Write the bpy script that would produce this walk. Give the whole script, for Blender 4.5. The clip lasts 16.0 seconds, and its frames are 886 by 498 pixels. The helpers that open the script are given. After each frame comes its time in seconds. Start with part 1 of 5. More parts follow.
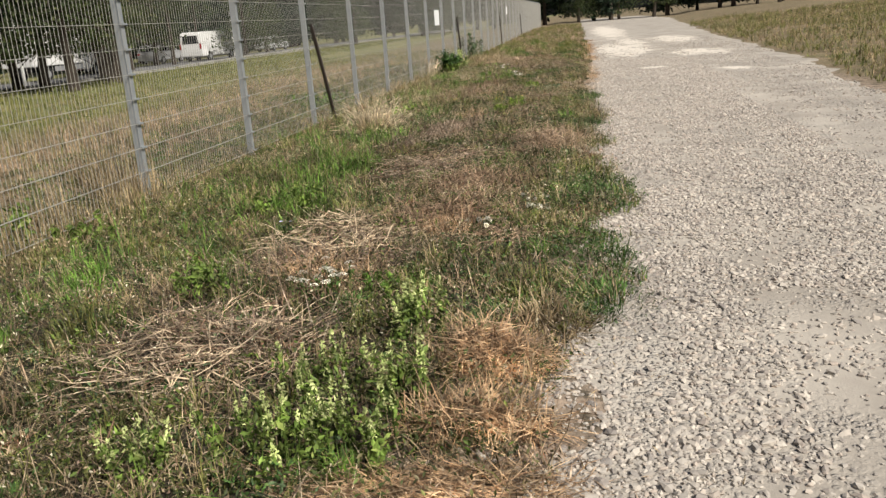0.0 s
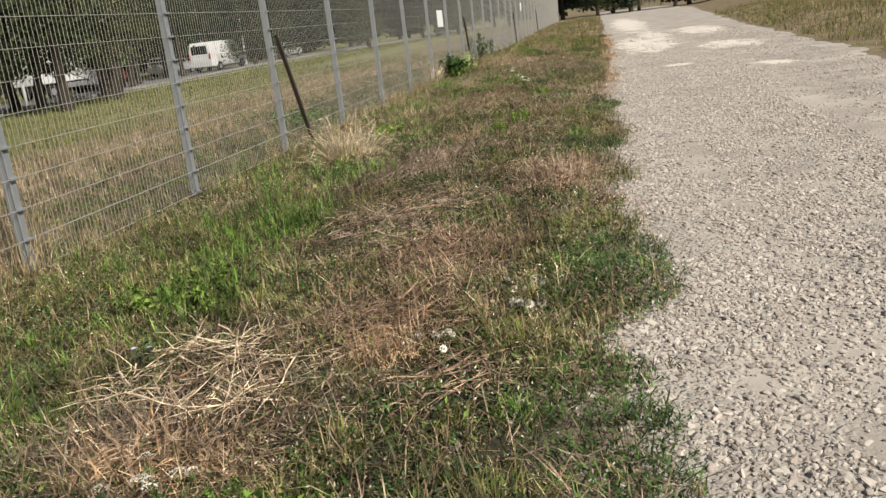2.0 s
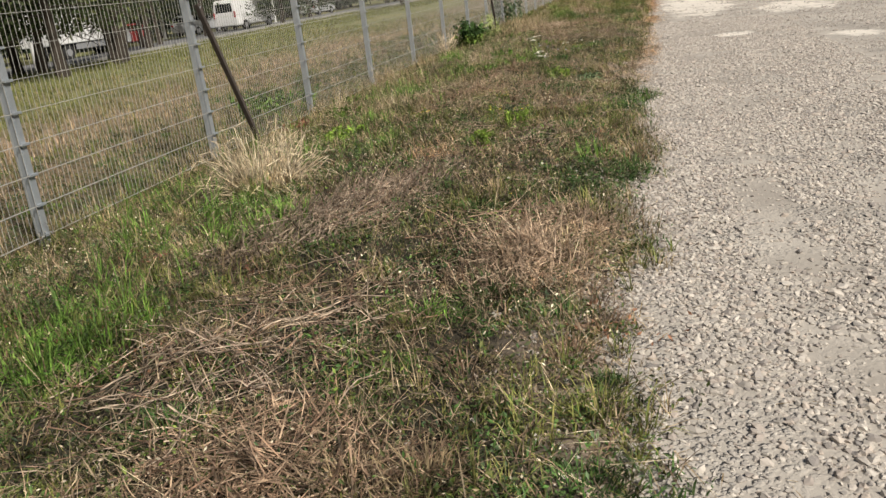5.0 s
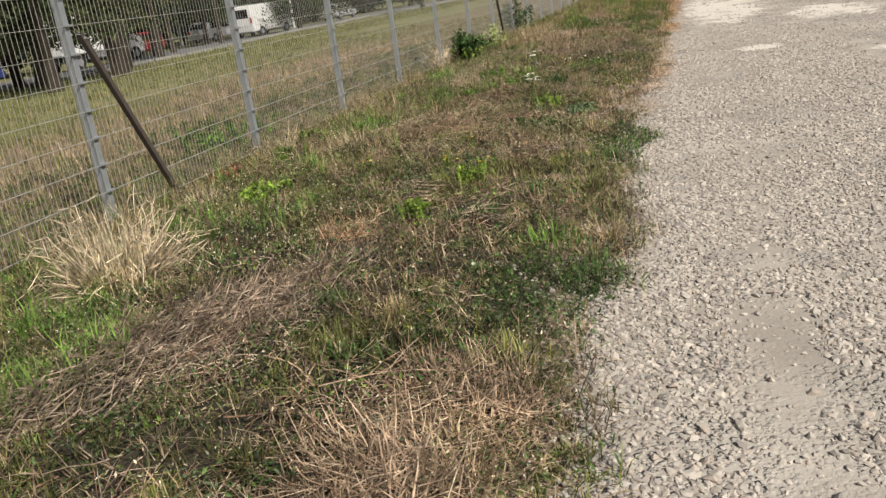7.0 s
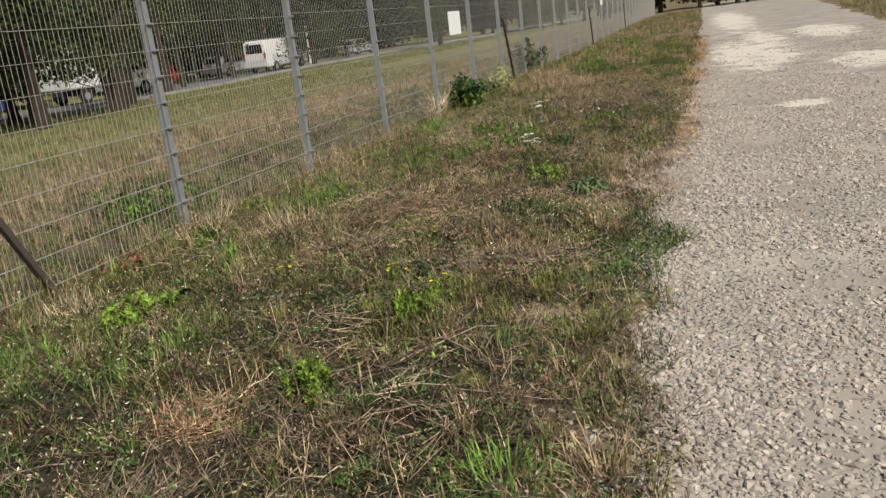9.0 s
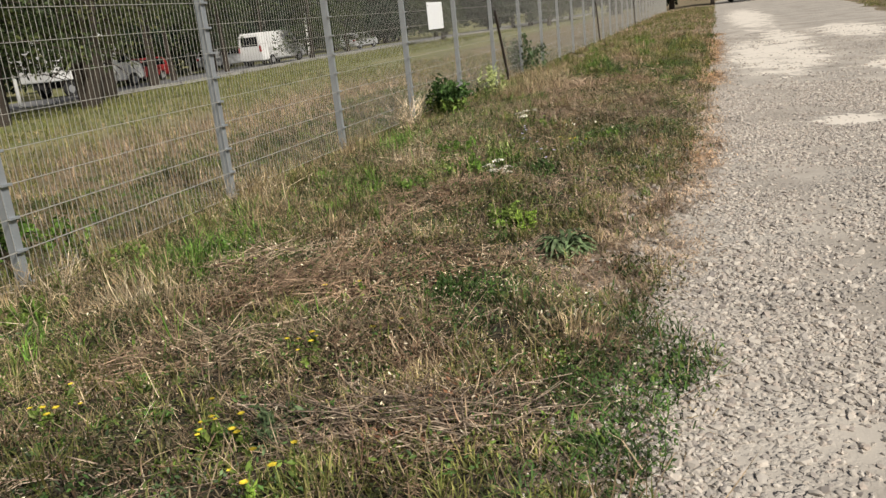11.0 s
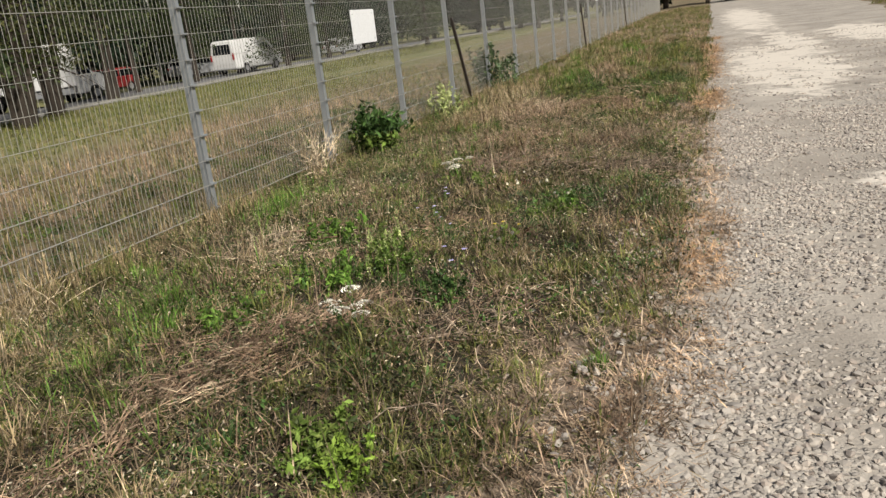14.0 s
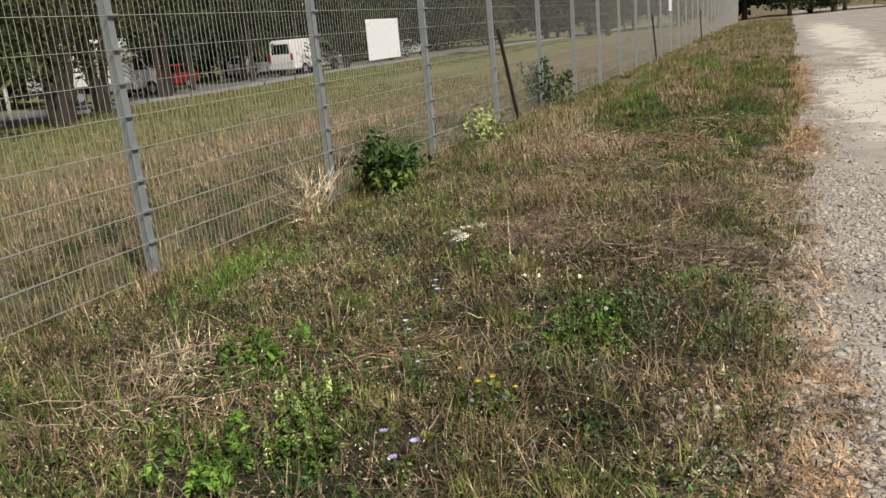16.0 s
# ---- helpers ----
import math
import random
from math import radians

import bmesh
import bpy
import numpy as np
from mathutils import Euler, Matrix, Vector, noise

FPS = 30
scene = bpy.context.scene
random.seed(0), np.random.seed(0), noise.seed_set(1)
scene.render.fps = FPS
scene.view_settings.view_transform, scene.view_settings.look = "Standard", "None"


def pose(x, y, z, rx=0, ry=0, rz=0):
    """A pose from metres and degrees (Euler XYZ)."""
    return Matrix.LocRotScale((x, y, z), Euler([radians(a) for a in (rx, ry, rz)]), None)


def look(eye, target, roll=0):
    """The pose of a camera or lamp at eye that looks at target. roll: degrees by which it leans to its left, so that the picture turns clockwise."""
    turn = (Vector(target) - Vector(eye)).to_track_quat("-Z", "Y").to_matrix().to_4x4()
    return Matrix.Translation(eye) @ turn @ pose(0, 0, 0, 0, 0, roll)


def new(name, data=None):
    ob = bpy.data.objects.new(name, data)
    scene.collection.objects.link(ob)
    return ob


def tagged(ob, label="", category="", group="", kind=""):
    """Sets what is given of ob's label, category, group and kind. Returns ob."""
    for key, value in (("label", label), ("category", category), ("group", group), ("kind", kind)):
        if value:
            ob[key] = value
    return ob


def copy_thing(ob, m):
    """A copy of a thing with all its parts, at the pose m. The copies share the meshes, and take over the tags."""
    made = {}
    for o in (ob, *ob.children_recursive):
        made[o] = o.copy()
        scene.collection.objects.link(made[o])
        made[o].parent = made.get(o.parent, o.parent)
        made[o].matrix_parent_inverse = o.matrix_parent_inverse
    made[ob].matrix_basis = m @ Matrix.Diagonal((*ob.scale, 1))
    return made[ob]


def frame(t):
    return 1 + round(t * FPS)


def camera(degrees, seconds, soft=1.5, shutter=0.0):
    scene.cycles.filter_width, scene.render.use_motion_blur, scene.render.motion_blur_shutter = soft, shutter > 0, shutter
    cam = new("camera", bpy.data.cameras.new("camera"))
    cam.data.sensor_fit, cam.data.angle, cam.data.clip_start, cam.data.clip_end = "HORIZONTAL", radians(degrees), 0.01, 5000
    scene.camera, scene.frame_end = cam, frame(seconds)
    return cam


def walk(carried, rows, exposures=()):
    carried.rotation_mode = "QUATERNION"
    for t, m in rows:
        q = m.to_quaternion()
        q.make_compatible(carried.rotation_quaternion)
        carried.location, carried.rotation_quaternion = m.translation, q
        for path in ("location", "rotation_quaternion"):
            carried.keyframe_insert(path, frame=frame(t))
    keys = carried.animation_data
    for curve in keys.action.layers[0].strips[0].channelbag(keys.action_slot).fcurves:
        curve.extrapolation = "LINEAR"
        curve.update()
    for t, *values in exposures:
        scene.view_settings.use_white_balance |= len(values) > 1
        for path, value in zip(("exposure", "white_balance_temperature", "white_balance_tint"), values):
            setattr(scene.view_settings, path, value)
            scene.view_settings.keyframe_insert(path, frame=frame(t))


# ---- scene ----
LENS = 57.0
PATH = [
    (0, (3.915, -6.782, 1.327), (3.576, -4.886, 0.79), -4.0),
    (0.5, (3.941, -6.272, 1.339), (3.592, -4.377, 0.803), -5.1),
    (1, (3.896, -5.802, 1.362), (3.539, -3.909, 0.822), -5.0),
    (1.5, (3.981, -5.297, 1.358), (3.681, -3.396, 0.811), -5.9),
    (2, (4.003, -4.855, 1.345), (3.6, -2.97, 0.811), -6.4),
    (2.5, (3.995, -4.415, 1.389), (3.586, -2.531, 0.858), -4.8),
    (3, (4.056, -3.938, 1.354), (3.645, -2.062, 0.797), -6.1),
    (3.5, (4.057, -3.492, 1.333), (3.639, -1.638, 0.711), -5.3),
    (4, (4.103, -3.118, 1.372), (3.754, -1.254, 0.737), -4.5),
    (4.5, (4.177, -2.625, 1.393), (3.803, -0.765, 0.759), -6.0),
    (4.7, (4.178, -2.429, 1.366), (3.746, -0.581, 0.736), -6.4),
    (6.8, (4.439, -0.612, 1.434), (3.805, 1.188, 0.833), -7.0),
    (7, (4.466, -0.374, 1.425), (3.886, 1.44, 0.814), -7.5),
    (7.5, (4.436, 0.152, 1.404), (3.847, 1.963, 0.792), -7.7),
    (8, (4.399, 0.576, 1.473), (3.803, 2.394, 0.889), -6.6),
    (8.5, (4.446, 1.123, 1.449), (3.853, 2.959, 0.923), -7.1),
    (8.7, (4.424, 1.299, 1.44), (3.814, 3.13, 0.916), -7.1),
    (10.8, (4.243, 3.352, 1.332), (3.601, 5.165, 0.783), -5.9),
    (11, (4.269, 3.579, 1.347), (3.629, 5.396, 0.809), -6.0),
    (11.5, (4.25, 4.059, 1.329), (3.507, 5.841, 0.804), -6.7),
    (12, (4.22, 4.456, 1.367), (3.508, 6.249, 0.841), -5.9),
    (12.5, (4.264, 5.0, 1.359), (3.662, 6.829, 0.82), -7.6),
    (13, (4.21, 5.493, 1.356), (3.605, 7.321, 0.813), -7.2),
    (13.5, (4.237, 5.92, 1.361), (3.674, 7.76, 0.815), -6.0),
    (14, (4.234, 6.406, 1.37), (3.597, 8.225, 0.836), -6.8),
    (14.5, (4.119, 6.9, 1.406), (3.427, 8.699, 0.871), -6.3),
    (15, (4.143, 7.375, 1.404), (3.478, 9.191, 0.895), -6.1),
    (15.5, (4.102, 7.838, 1.379), (3.33, 9.615, 0.88), -6.4),
    (16, (4.037, 8.284, 1.448), (3.263, 10.056, 0.934), -5.1),
]
cam = camera(LENS, 16.0, 1.45)
walk(cam, [(t, look(eye, to, roll)) for t, eye, to, roll in PATH],
     exposures=[(0, 0.28), (0.5, -0.04), (1, 0.08), (1.5, 0.17), (2, 0.23), (4.7, 0.18), (7.5, 0.16), (8.0, 0.1), (8.5, -0.1), (9.0, -0.05), (10.8, 0.1), (12.5, 0.1), (14, 0.08), (14.5, 0.07), (15, -0.13), (16, -0.05)])

# ---- light: hazy summer sun under thin cloud ----
world = bpy.data.worlds.new("world")
scene.world = world
world.use_nodes = True
sky = world.node_tree.nodes.new("ShaderNodeTexSky")
sky.sky_type = "NISHITA"
sky.sun_disc = False
SUN_EL, SUN_AZ = radians(44), radians(128)
sky.sun_elevation, sky.sun_rotation = SUN_EL, SUN_AZ
sky.dust_density = 4.0
bg = world.node_tree.nodes["Background"]
bg.inputs[1].default_value = 0.04
world.node_tree.links.new(sky.outputs[0], bg.inputs[0])
sun = new("sun", bpy.data.lights.new("sun", "SUN"))
sun.data.energy, sun.data.angle, sun.data.color = 4.8, radians(4), (1.0, 0.945, 0.86)
d = Vector((math.sin(SUN_AZ) * math.cos(SUN_EL), math.cos(SUN_AZ) * math.cos(SUN_EL), math.sin(SUN_EL)))
sun.matrix_world = look(d * 50, (0, 0, 0))

# ---- materials ----
def nodes_of(name):
    m = bpy.data.materials.new(name)
    m.use_nodes = True
    nt = m.node_tree
    return m, nt, nt.nodes["Principled BSDF"], nt.nodes["Material Output"]


def ramp(nt, cols, source):
    r = nt.nodes.new("ShaderNodeValToRGB")
    els = r.color_ramp.elements
    while len(els) < len(cols):
        els.new(0.5)
    for i, (e, c) in enumerate(zip(els, cols)):
        e.position = i / max(1, len(cols) - 1)
        e.color = (*c, 1)
    nt.links.new(source, r.inputs[0])
    return r.outputs[0]


def noise_tex(nt, scale, detail=4.0, coord=None, rough=0.6):
    n = nt.nodes.new("ShaderNodeTexNoise")
    n.inputs["Scale"].default_value, n.inputs["Detail"].default_value, n.inputs["Roughness"].default_value = scale, detail, rough
    if coord is not None:
        nt.links.new(coord, n.inputs["Vector"])
    return n.outputs[0]


def object_coord(nt):
    return nt.nodes.new("ShaderNodeTexCoord").outputs["Object"]


def mix(nt, fac, a, b, kind="MIX"):
    m = nt.nodes.new("ShaderNodeMix")
    m.data_type, m.blend_type = "RGBA", kind
    for v, i in ((fac, 0), (a, 6), (b, 7)):
        if isinstance(v, (int, float)):
            m.inputs[i].default_value = v
        elif isinstance(v, tuple):
            m.inputs[i].default_value = (*v, 1)
        else:
            nt.links.new(v, m.inputs[i])
    return m.outputs[2]


def bump(nt, p, height, strength, distance):
    b = nt.nodes.new("ShaderNodeBump")
    b.inputs["Strength"].default_value, b.inputs["Distance"].default_value = strength, distance
    nt.links.new(height, b.inputs["Height"])
    nt.links.new(b.outputs[0], p.inputs["Normal"])


def blade_mat(name, cols, glow=0.25, rough=0.6):
    """Leaf or stem colour that differs from blade to blade, with some light passing through."""
    m, nt, p, out = nodes_of(name)
    g = nt.nodes.new("ShaderNodeNewGeometry")
    c = ramp(nt, cols, g.outputs["Random Per Island"])
    co = object_coord(nt)
    c = mix(nt, 1.0, c, ramp(nt, [(0.6, 0.6, 0.58), (1.0, 1.0, 1.0), (1.3, 1.3, 1.28)], span(nt, noise_tex(nt, 2.2, 3.0, co), 0.32, 0.68)), "MULTIPLY")
    c = mix(nt, 1.0, c, ramp(nt, [(0.36, 0.36, 0.34), (0.95, 0.95, 0.95), (1.7, 1.7, 1.65)], span(nt, noise_tex(nt, 15.0, 3.0, co), 0.32, 0.68)), "MULTIPLY")
    nt.links.new(c, p.inputs["Base Color"])
    p.inputs["Roughness"].default_value = rough
    p.inputs["Specular IOR Level"].default_value = 0.25
    if glow:
        t = nt.nodes.new("ShaderNodeBsdfTranslucent")
        nt.links.new(c, t.inputs[0])
        s = nt.nodes.new("ShaderNodeMixShader")
        s.inputs[0].default_value = glow * 0.6
        nt.links.new(p.outputs[0], s.inputs[1])
        nt.links.new(t.outputs[0], s.inputs[2])
        nt.links.new(s.outputs[0], out.inputs[0])
    return m


def mottled(name, cols, scale, rough=0.8, metal=0.0, fine=60.0, strength=0.3, distance=0.002):
    m, nt, p, out = nodes_of(name)
    co = object_coord(nt)
    c = ramp(nt, cols, noise_tex(nt, scale, 5.0, co))
    f = noise_tex(nt, fine, 3.0, co)
    c = mix(nt, 0.5, c, ramp(nt, [(0.7, 0.7, 0.7), (1.25, 1.25, 1.25)], f), "MULTIPLY")
    nt.links.new(c, p.inputs["Base Color"])
    p.inputs["Roughness"].default_value, p.inputs["Metallic"].default_value = rough, metal
    bump(nt, p, f, strength, distance)
    return m


def stone_mat():
    m, nt, p, out = nodes_of("crushed_limestone")
    g = nt.nodes.new("ShaderNodeNewGeometry")
    c = ramp(nt, [(0.26, 0.235, 0.215), (0.44, 0.40, 0.35), (0.34, 0.31, 0.28), (0.55, 0.505, 0.445), (0.41, 0.35, 0.30), (0.23, 0.21, 0.195), (0.48, 0.44, 0.39)], g.outputs["Random Per Island"])
    n = noise_tex(nt, 90.0, 4.0, object_coord(nt))
    c = mix(nt, 0.6, c, ramp(nt, [(0.7, 0.68, 0.66), (1.25, 1.25, 1.22)], n), "MULTIPLY")
    nt.links.new(c, p.inputs["Base Color"])
    p.inputs["Roughness"].default_value = 0.85
    bump(nt, p, n, 0.4, 0.002)
    return m


PATCHES = [(5.5, 12.5, 0.36, 0.4), (7.05, 11.0, 0.42, 0.42), (5.35, 22.0, 0.95, 5.0), (5.95, 27.0, 0.55, 4.5), (7.3, 18.0, 0.75, 1.9), (7.7, 28.5, 0.95, 3.6), (5.6, 45.0, 0.9, 14.0)]


def math_node(nt, op, a, b):
    m = nt.nodes.new("ShaderNodeMath")
    m.operation = op
    for i, v in enumerate((a, b)):
        if isinstance(v, (int, float)):
            m.inputs[i].default_value = v
        else:
            nt.links.new(v, m.inputs[i])
    return m.outputs[0]


def span(nt, v, a, b):
    m = nt.nodes.new("ShaderNodeMapRange")
    m.interpolation_type = "SMOOTHSTEP"
    m.inputs[1].default_value, m.inputs[2].default_value = a, b
    nt.links.new(v, m.inputs[0])
    return m.outputs[0]


def track_mat():
    """Trodden limestone: small chips bedded in dust, worn smooth and pale in places."""
    m, nt, p, out = nodes_of("limestone_track")
    co = object_coord(nt)
    big = noise_tex(nt, 0.9, 5.0, co)
    dust = ramp(nt, [(0.30, 0.268, 0.228), (0.39, 0.352, 0.303), (0.47, 0.428, 0.37)], span(nt, big, 0.3, 0.7))
    fine = noise_tex(nt, 150.0, 3.0, co)
    dust = mix(nt, 0.6, dust, ramp(nt, [(0.75, 0.75, 0.75), (1.2, 1.2, 1.2)], fine), "MULTIPLY")
    warp = nt.nodes.new("ShaderNodeVectorMath")
    warp.operation = "ADD"
    jig = nt.nodes.new("ShaderNodeTexNoise")
    jig.inputs["Scale"].default_value = 60.0
    nt.links.new(co, jig.inputs["Vector"])
    small = nt.nodes.new("ShaderNodeVectorMath")
    small.operation = "SCALE"
    small.inputs[3].default_value = 0.012
    nt.links.new(jig.outputs["Color"], small.inputs[0])
    nt.links.new(co, warp.inputs[0])
    nt.links.new(small.outputs[0], warp.inputs[1])
    heights, col = [], dust
    bare = span(nt, noise_tex(nt, 1.3, 3.0, co), 0.36, 0.60)
    sep = nt.nodes.new("ShaderNodeSeparateXYZ")
    nt.links.new(co, sep.inputs[0])
    ragged = math_node(nt, "ADD", math_node(nt, "MULTIPLY", noise_tex(nt, 1.6, 4.0, co), 4.5), math_node(nt, "MULTIPLY", noise_tex(nt, 7.0, 4.0, co), 2.2))
    pale = None
    for cx, cy, rx, ry in PATCHES:
        dx = math_node(nt, "DIVIDE", math_node(nt, "SUBTRACT", sep.outputs[0], cx), rx)
        dy = math_node(nt, "DIVIDE", math_node(nt, "SUBTRACT", sep.outputs[1], cy), ry)
        r2 = math_node(nt, "ADD", math_node(nt, "MULTIPLY", dx, dx), math_node(nt, "MULTIPLY", dy, dy))
        v = span(nt, math_node(nt, "ADD", r2, ragged), 4.5, 3.7)
        pale = v if pale is None else math_node(nt, "MAXIMUM", pale, v)
    sway = math_node(nt, "MULTIPLY", math_node(nt, "SUBTRACT", noise_tex(nt, 0.8, 4.0, co), 0.5), 0.9)
    worn = None
    for middle in (4.87, 6.5):
        off = math_node(nt, "ABSOLUTE", math_node(nt, "ADD", math_node(nt, "SUBTRACT", sep.outputs[0], middle), sway), 0.0)
        v = span(nt, off, 0.36, 0.10)
        worn = v if worn is None else math_node(nt, "MAXIMUM", worn, v)
    worn = math_node(nt, "MULTIPLY", worn, span(nt, noise_tex(nt, 2.5, 4.0, co), 0.35, 0.55))
    smooth_part = math_node(nt, "MAXIMUM", pale, math_node(nt, "MULTIPLY", worn, 0.85))
    stony = math_node(nt, "MULTIPLY", bare, math_node(nt, "SUBTRACT", 1.0, smooth_part))
    for scale, part_of in ((30.0, 0.75), (58.0, 0.9)):
        vo = nt.nodes.new("ShaderNodeTexVoronoi")
        vo.inputs["Scale"].default_value = scale
        nt.links.new(warp.outputs[0], vo.inputs["Vector"])
        chip = ramp(nt, [(0.22, 0.205, 0.185), (0.46, 0.42, 0.37), (0.33, 0.305, 0.275), (0.55, 0.51, 0.45)], vo.outputs["Color"])
        top = span(nt, vo.outputs["Distance"], 0.52, 0.26)
        cover = math_node(nt, "MULTIPLY", math_node(nt, "MULTIPLY", top, part_of), stony)
        col = mix(nt, cover, col, chip)
        heights.append(math_node(nt, "MULTIPLY", math_node(nt, "MULTIPLY", top, stony), 34.0 / scale))
    col = mix(nt, math_node(nt, "MULTIPLY", pale, 0.85), col, (0.70, 0.643, 0.56))
    nt.links.new(col, p.inputs["Base Color"])
    p.inputs["Roughness"].default_value = 0.95
    h = math_node(nt, "ADD", math_node(nt, "ADD", heights[0], heights[1]), math_node(nt, "MULTIPLY", fine, 0.25))
    bump(nt, p, h, 0.9, 0.010)
    return m


def soil_mat():
    """Ground between the plants: dry thatch, soil and moss, darkened for the shade among the blades, paler over the
    open field.
    """
    m, nt, p, out = nodes_of("shaded_thatch_soil")
    co = object_coord(nt)
    # near-black verge tones: shade in the gaps of the grass, painted into the soil
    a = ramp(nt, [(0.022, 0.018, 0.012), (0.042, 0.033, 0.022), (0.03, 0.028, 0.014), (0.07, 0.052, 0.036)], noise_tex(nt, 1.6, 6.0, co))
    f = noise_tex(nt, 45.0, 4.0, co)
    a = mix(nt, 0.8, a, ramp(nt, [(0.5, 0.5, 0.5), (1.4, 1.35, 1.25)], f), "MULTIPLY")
    sep = nt.nodes.new("ShaderNodeSeparateXYZ")
    nt.links.new(co, sep.inputs[0])
    patch = span(nt, noise_tex(nt, 0.35, 6.0, co), 0.3, 0.7)
    tan_field = ramp(nt, [(0.12, 0.10, 0.055), (0.20, 0.15, 0.09), (0.15, 0.125, 0.065), (0.25, 0.185, 0.12), (0.13, 0.125, 0.05)], patch)
    green_field = ramp(nt, [(0.19, 0.18, 0.08), (0.15, 0.165, 0.055), (0.25, 0.22, 0.105), (0.14, 0.16, 0.05)], patch)
    wander = math_node(nt, "ADD", sep.outputs[0], math_node(nt, "MULTIPLY", noise_tex(nt, 0.25, 3.0, co), 5.0))
    meadow = mix(nt, span(nt, wander, -2.0, -5.5), tan_field, green_field)
    meadow = mix(nt, 0.8, meadow, ramp(nt, [(0.5, 0.5, 0.5), (1.4, 1.4, 1.35)], span(nt, noise_tex(nt, 9.0, 6.0, co), 0.3, 0.7)), "MULTIPLY")
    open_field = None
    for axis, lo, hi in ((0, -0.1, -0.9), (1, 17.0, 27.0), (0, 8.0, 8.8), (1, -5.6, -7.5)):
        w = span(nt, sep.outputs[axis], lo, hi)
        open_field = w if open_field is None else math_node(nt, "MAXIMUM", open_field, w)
    dusty = nt.nodes.new("ShaderNodeAttribute")
    dusty.attribute_name = "dust"
    amount = math_node(nt, "MULTIPLY", dusty.outputs["Fac"], span(nt, noise_tex(nt, 7.0, 5.0, co), 0.25, 0.62))
    a = mix(nt, amount, a, mix(nt, 0.6, (0.34, 0.265, 0.20), ramp(nt, [(0.6, 0.6, 0.6), (1.3, 1.3, 1.3)], f), "MULTIPLY"))
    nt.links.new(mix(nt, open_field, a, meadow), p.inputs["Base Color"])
    p.inputs["Roughness"].default_value = 0.95
    bump(nt, p, f, 0.8, 0.02)
    return m


STONE, TRACK, SOIL = stone_mat(), track_mat(), soil_mat()
ZINC = mottled("galvanised_steel", [(0.29, 0.315, 0.34), (0.40, 0.43, 0.455), (0.33, 0.36, 0.385)], 8.0, 0.5, 0.55, 120.0, 0.1)
WIRE = mottled("galvanised_wire", [(0.32, 0.315, 0.29), (0.45, 0.44, 0.405)], 3.0, 0.55, 0.15, 80.0, 0.1)
RUST = mottled("weathered_brown_steel", [(0.05, 0.044, 0.042), (0.085, 0.068, 0.058), (0.04, 0.038, 0.038)], 9.0, 0.8, 0.2, 90.0, 0.5)
WHITE = mottled("white_enamel", [(0.80, 0.82, 0.83), (0.86, 0.88, 0.89)], 1.5, 0.45, 0, 40.0, 0.05)
GREYBACK = mottled("grey_sheet_metal", [(0.35, 0.36, 0.37), (0.42, 0.42, 0.43)], 5.0, 0.5, 0.5)
ASPHALT = mottled("worn_asphalt", [(0.10, 0.10, 0.105), (0.15, 0.15, 0.15), (0.19, 0.185, 0.175)], 0.5, 0.9, 0, 60.0, 0.4, 0.01)
BARK = mottled("rough_bark", [(0.02, 0.016, 0.013), (0.05, 0.039, 0.029), (0.03, 0.025, 0.02)], 4.0, 0.95, 0, 22.0, 1.0, 0.03)
CONCRETE = mottled("pale_concrete", [(0.24, 0.235, 0.22), (0.34, 0.33, 0.31)], 3.0, 0.9)
POLE = mottled("pale_grey_paint", [(0.58, 0.58, 0.55), (0.70, 0.70, 0.67)], 2.0, 0.5)
TYRE = mottled("black_rubber", [(0.02, 0.02, 0.02), (0.035, 0.035, 0.035)], 9.0, 0.85)
STRAW = blade_mat("straw", [(0.399, 0.304, 0.173), (0.287, 0.21, 0.118), (0.479, 0.388, 0.245), (0.223, 0.16, 0.091), (0.423, 0.329, 0.19)], 0.2)
LITTER = blade_mat("dead_stems", [(0.197, 0.144, 0.087), (0.098, 0.072, 0.046), (0.295, 0.224, 0.144), (0.18, 0.108, 0.072), (0.41, 0.32, 0.213), (0.139, 0.108, 0.068)], 0.1)
GREYSTEM = blade_mat("grey_brown_stems", [(0.243, 0.189, 0.138), (0.135, 0.106, 0.076), (0.36, 0.294, 0.223), (0.234, 0.152, 0.114), (0.18, 0.138, 0.109)], 0.05)
OLIVE = blade_mat("olive_grass", [(0.13, 0.147, 0.038), (0.19, 0.191, 0.057), (0.095, 0.118, 0.028), (0.26, 0.23, 0.085), (0.15, 0.171, 0.046), (0.11, 0.137, 0.048)], 0.2)
GREEN = blade_mat("fresh_grass", [(0.10, 0.20, 0.03), (0.14, 0.25, 0.042), (0.075, 0.15, 0.025), (0.20, 0.28, 0.065)], 0.2)
LIMELEAF = blade_mat("bright_leaf", [(0.19, 0.30, 0.04), (0.25, 0.36, 0.06), (0.15, 0.25, 0.035)], 0.25)
MAT = blade_mat("dark_low_herb", [(0.058, 0.12, 0.032), (0.084, 0.162, 0.04), (0.047, 0.09, 0.028), (0.121, 0.186, 0.05)], 0.25)
HERB = blade_mat("weed_leaf", [(0.13, 0.202, 0.038), (0.17, 0.248, 0.052), (0.1, 0.156, 0.033), (0.22, 0.267, 0.071)], 0.2)
DARKLEAF = blade_mat("dark_leaf", [(0.052, 0.105, 0.028), (0.075, 0.143, 0.036), (0.04, 0.077, 0.024)], 0.25)
